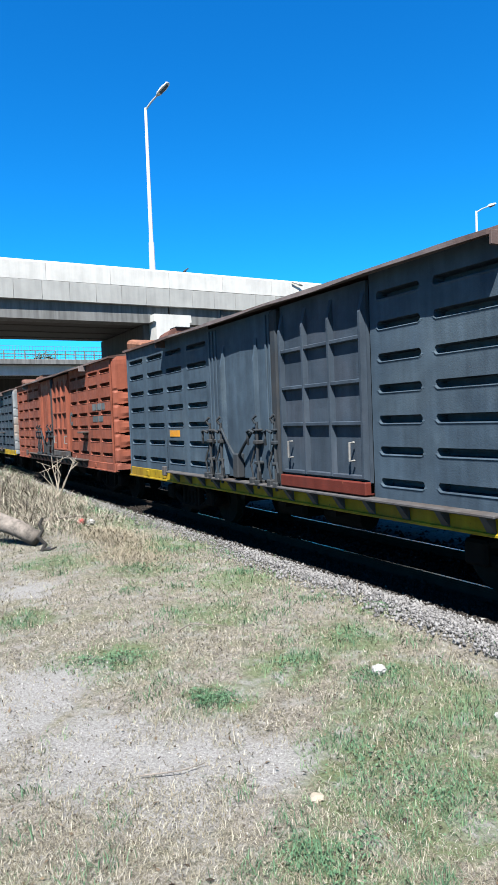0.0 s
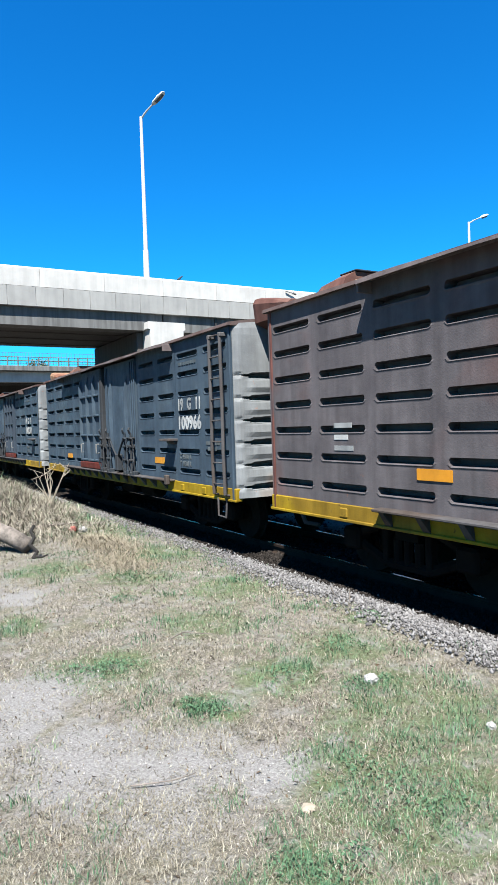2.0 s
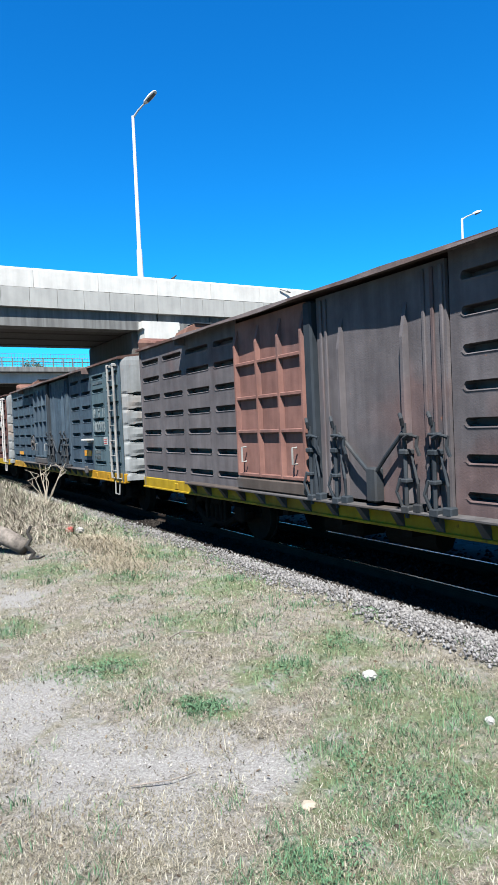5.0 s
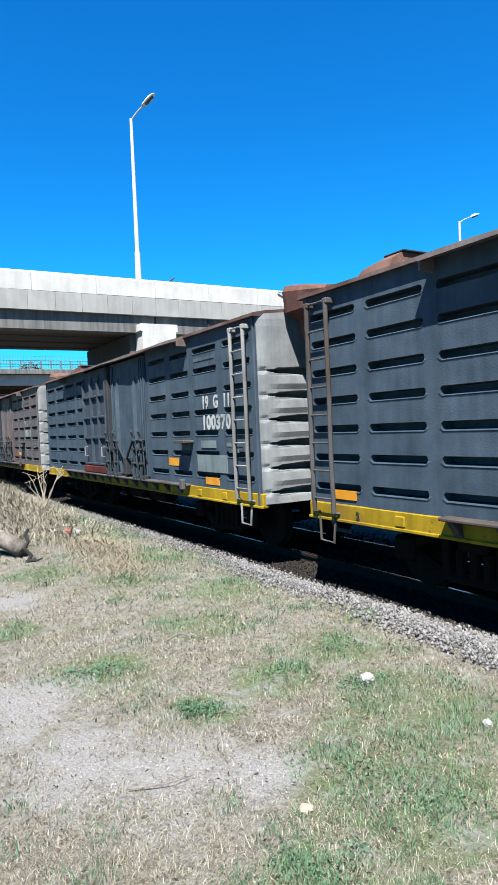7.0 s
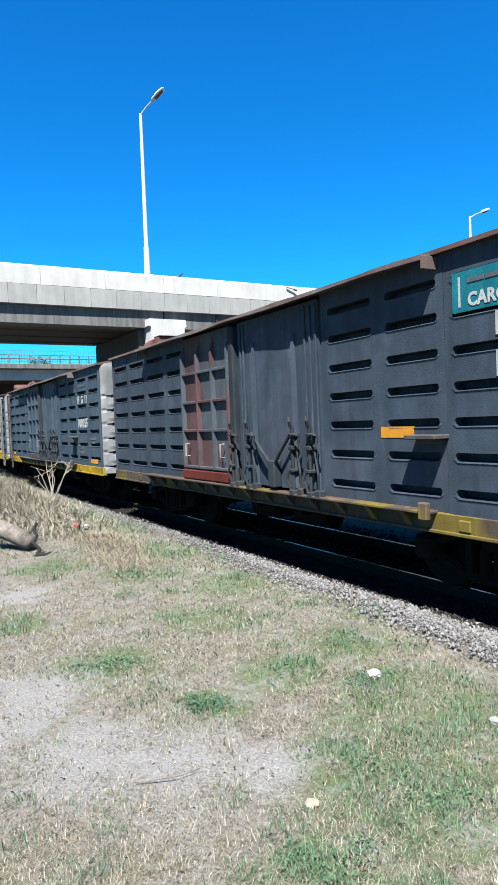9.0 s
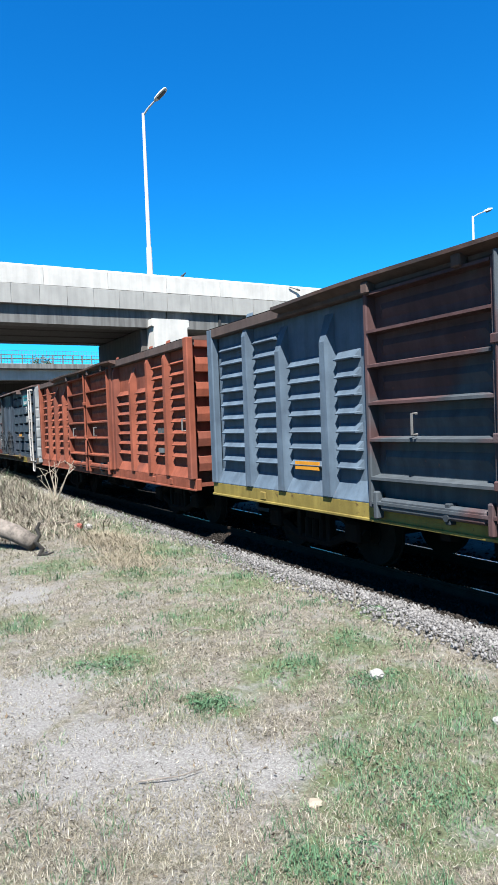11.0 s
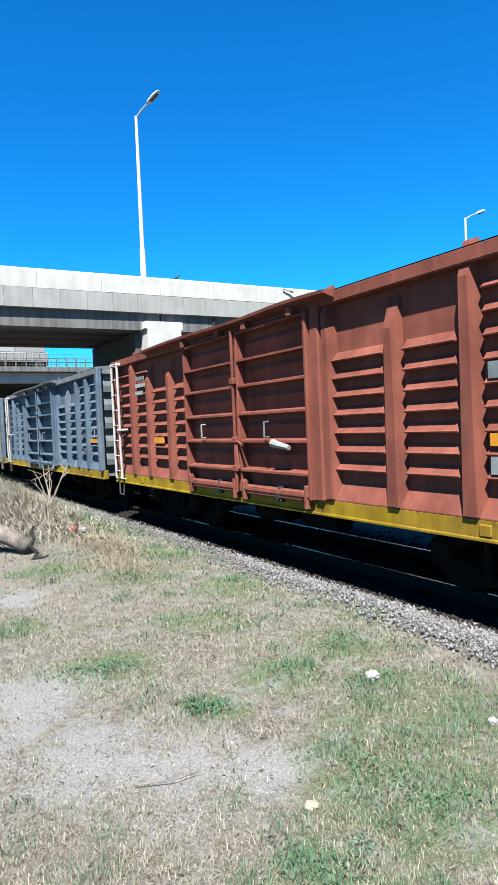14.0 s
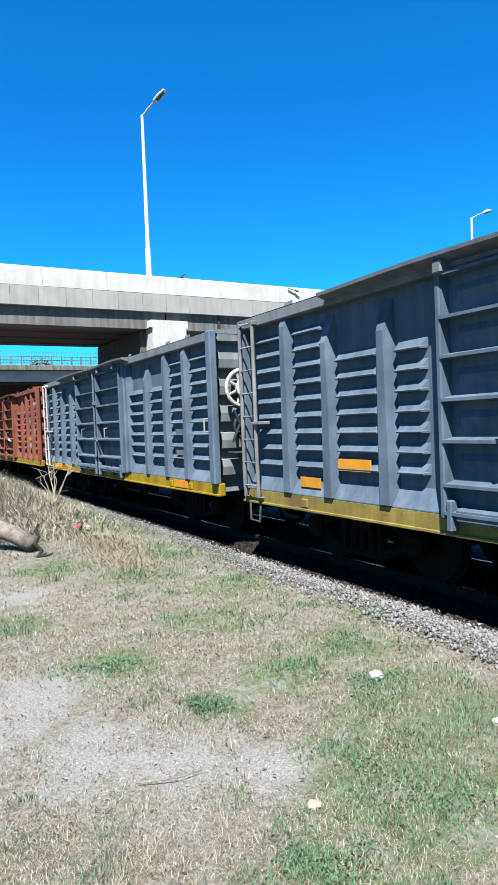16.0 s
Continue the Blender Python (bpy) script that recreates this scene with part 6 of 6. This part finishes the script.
# ---- loose things on the verge ----
def verge_things():
    log = thing("log", Geo().tube([(0.72, 10.9, 0.30), (1.10, 10.65, 0.37), (1.42, 10.35, 0.36), (1.68, 10.05, 0.25), (1.90, 9.80, 0.10)], 0.155, 14, 0.115).mesh("log", True), M["bark"], "bent grey weathered log lying on the grass", "log")
    g = Geo()
    g.tube([(1.86, 9.30, 0.0), (1.92, 9.32, 0.09), (1.84, 9.36, 0.19), (1.90, 9.38, 0.28), (1.87, 9.42, 0.36), (1.92, 9.44, 0.45)], 0.036, 7, 0.022)
    g.tube([(1.88, 9.30, 0.03), (1.97, 9.25, 0.02), (2.05, 9.22, 0.05)], 0.022, 7, 0.01)
    thing("twisted_twig", g, M["dark_twig"], "black twisted twig standing beside the log", "twig")
    rng = np.random.default_rng(4)
    br = empty("dead_branch", "bleached bare branch sticking out of the heap", "branch", m=pose(3.35, 14.6, 0.12))
    for k in range(9):
        a, b = rng.uniform(-0.5, 0.5), rng.uniform(-0.3, 0.3)
        h = rng.uniform(0.5, 0.95)
        p = [(0, 0, 0), (a * 0.35, b * 0.4, h * 0.4), (a * 0.8 + rng.uniform(-0.06, 0.06), b, h * 0.75), (a, b * 1.3, h)]
        limb = part("limb", Geo().tube(p, 0.014, 6, 0.005), M["twig"], br)
        q = Vector(p[2])
        part("twig", Geo().tube([q, q + Vector((rng.uniform(-0.2, 0.2), 0, 0.12)), q + Vector((rng.uniform(-0.3, 0.3), 0.05, 0.24))], 0.009, 5, 0.004), M["twig"], limb)
    # crumpled bags and litter
    for name, x, y, r, mat, label in (("plastic_bag", 2.82, 3.34, 0.048, "plastic_white", "crumpled white plastic bag on the grass"), ("plastic_bag", 2.95, 2.47, 0.028, "plastic_white", "torn white plastic scrap on the grass"),
                                      ("litter", 2.95, 11.3, 0.07, "plastic_red", "red crumpled wrapper in the dry grass"), ("litter", 3.08, 11.15, 0.07, "plastic_white", "white crumpled paper beside a red wrapper"),
                                      ("litter", 3.4, 16.2, 0.09, "plastic_white", "white bottle among the weeds on the heap"), ("stone", 1.64, 2.40, 0.034, "twig", "flat brown stone in the grass")):
        bm = bmesh.new()
        bmesh.ops.create_icosphere(bm, subdivisions=3, radius=r)
        flat = 0.4 if name == "stone" else 0.75
        for v in bm.verts:
            n = v.co.normalized()
            v.co *= 1 + 0.30 * noise.noise(n * 2.2 + Vector((x, y, 0))) + 0.12 * noise.noise(n * 6)
            v.co.z *= flat
        me = bpy.data.meshes.new(name)
        bm.to_mesh(me)
        bm.free()
        thing(name, me, M[mat], label, "litter" if name != "stone" else "stone", m=pose(x, y, ground_z(x, y) + r * flat * 0.7))
    for pts, r, label in (([(1.02, 3.02, 0.012), (1.2, 2.94, 0.02), (1.33, 2.95, 0.012)], 0.004, "thin brown stick lying on the gravel"), ([(2.05, 4.95, 0.015), (2.2, 5.0, 0.03), (2.4, 4.85, 0.015)], 0.006, "thin brown stick lying in the grass"),
                          ([(2.3, 11.9, 0.05), (2.7, 11.6, 0.12), (3.1, 11.7, 0.10)], 0.03, "short brown stick in the straw"), ([(3.98, 5.0, 0.0), (4.0, 5.02, 0.12)], 0.008, "dry stalk beside the ballast"), ([(3.96, 5.2, 0.0), (3.92, 5.22, 0.10)], 0.008, "dry stalk beside the ballast")):
        thing("stick", Geo().tube(pts, r, 6, r * 0.6), M["bark"], label, "stick")


verge_things()


def truck(label, boxes, length):
    """Road vehicle seen over the far parapet: a low white bed with coloured boxes."""
    ob = empty("truck", label, "truck", "trucks on the rear overpass")
    part("bed", Geo().box(-length, 0, -1.1, 1.1, 0.95, 1.75, 0.05), M["plastic_white"], ob, "white slatted bed")
    for i in range(int(length / 0.6)):
        part("stake", cached("stake", lambda g: g.box(-0.03, 0.03, -1.16, -1.1, 0.95, 1.8)), M["galv"], ob, m=pose(-0.3 - i * 0.6, 0, 0))
    part("chassis", Geo().box(-length, 0, -0.9, 0.9, 0.55, 0.95, 0.05), M["under"], ob)
    for a, b, mat in boxes:
        part("load_box", Geo().box(a, b - 0.03, -1.05, 1.05, 1.76, 2.95, 0.06), M[mat], ob)
    for x in (-0.9, -length + 1.8, -length + 0.8):
        for y in (-0.95, 0.95):
            part("wheel", cached("truck_wheel", lambda g: g.tube([(0, -0.15, 0), (0, 0.15, 0)], 0.48, 20)), M["black"], ob, m=pose(x, y, 0.48))
    return ob


TRUCKS = [
    (truck("white truck with pale grey boxes on the rear overpass", ((-6.9, -5.6, "twig"), (-5.6, -3.0, "galv"), (-3.0, -0.2, "plastic_white")), 7.0), 14.02, 15.2),
    (truck("white truck with blue and white boxes on the rear overpass", ((-7.4, -6.2, "twig"), (-6.2, -4.7, "blue"), (-4.7, -3.2, "plastic_white"), (-3.2, -1.7, "blue"), (-1.7, -0.2, "plastic_white")), 7.5), 14.42, 14.8),
]

# ---- everything that moves ----
TIMES = (0.0, 2.0, 4.0, 6.5, 9.0, 11.5, 14.0, 16.0)
GONE = (0.0, 17.54, 35.49, 57.92, 80.46, 103.03, 125.07, 142.63)


def gone(t):
    """Metres that the train has run by t."""
    return float(np.interp(t, TIMES, GONE))


def motions():
    for y, car, wheels in TRAIN:
        walk(car, [(float(t), pose(XC, y + gone(t), 0)) for t in range(17)])
        for w in wheels:
            walk(w, [(k / 30, pose(0, w.location.y, w.location.z, -math.degrees(gone(k / 30) / 0.36) % 360)) for k in range(0, 481)])
    for ob, t0, speed in TRUCKS:
        x0 = 15.5
        walk(ob, [(t, pose(x0 + (t - t0) * speed, 65.0, 7.75)) for t in (0.0, 8.0, 16.0)])


motions()
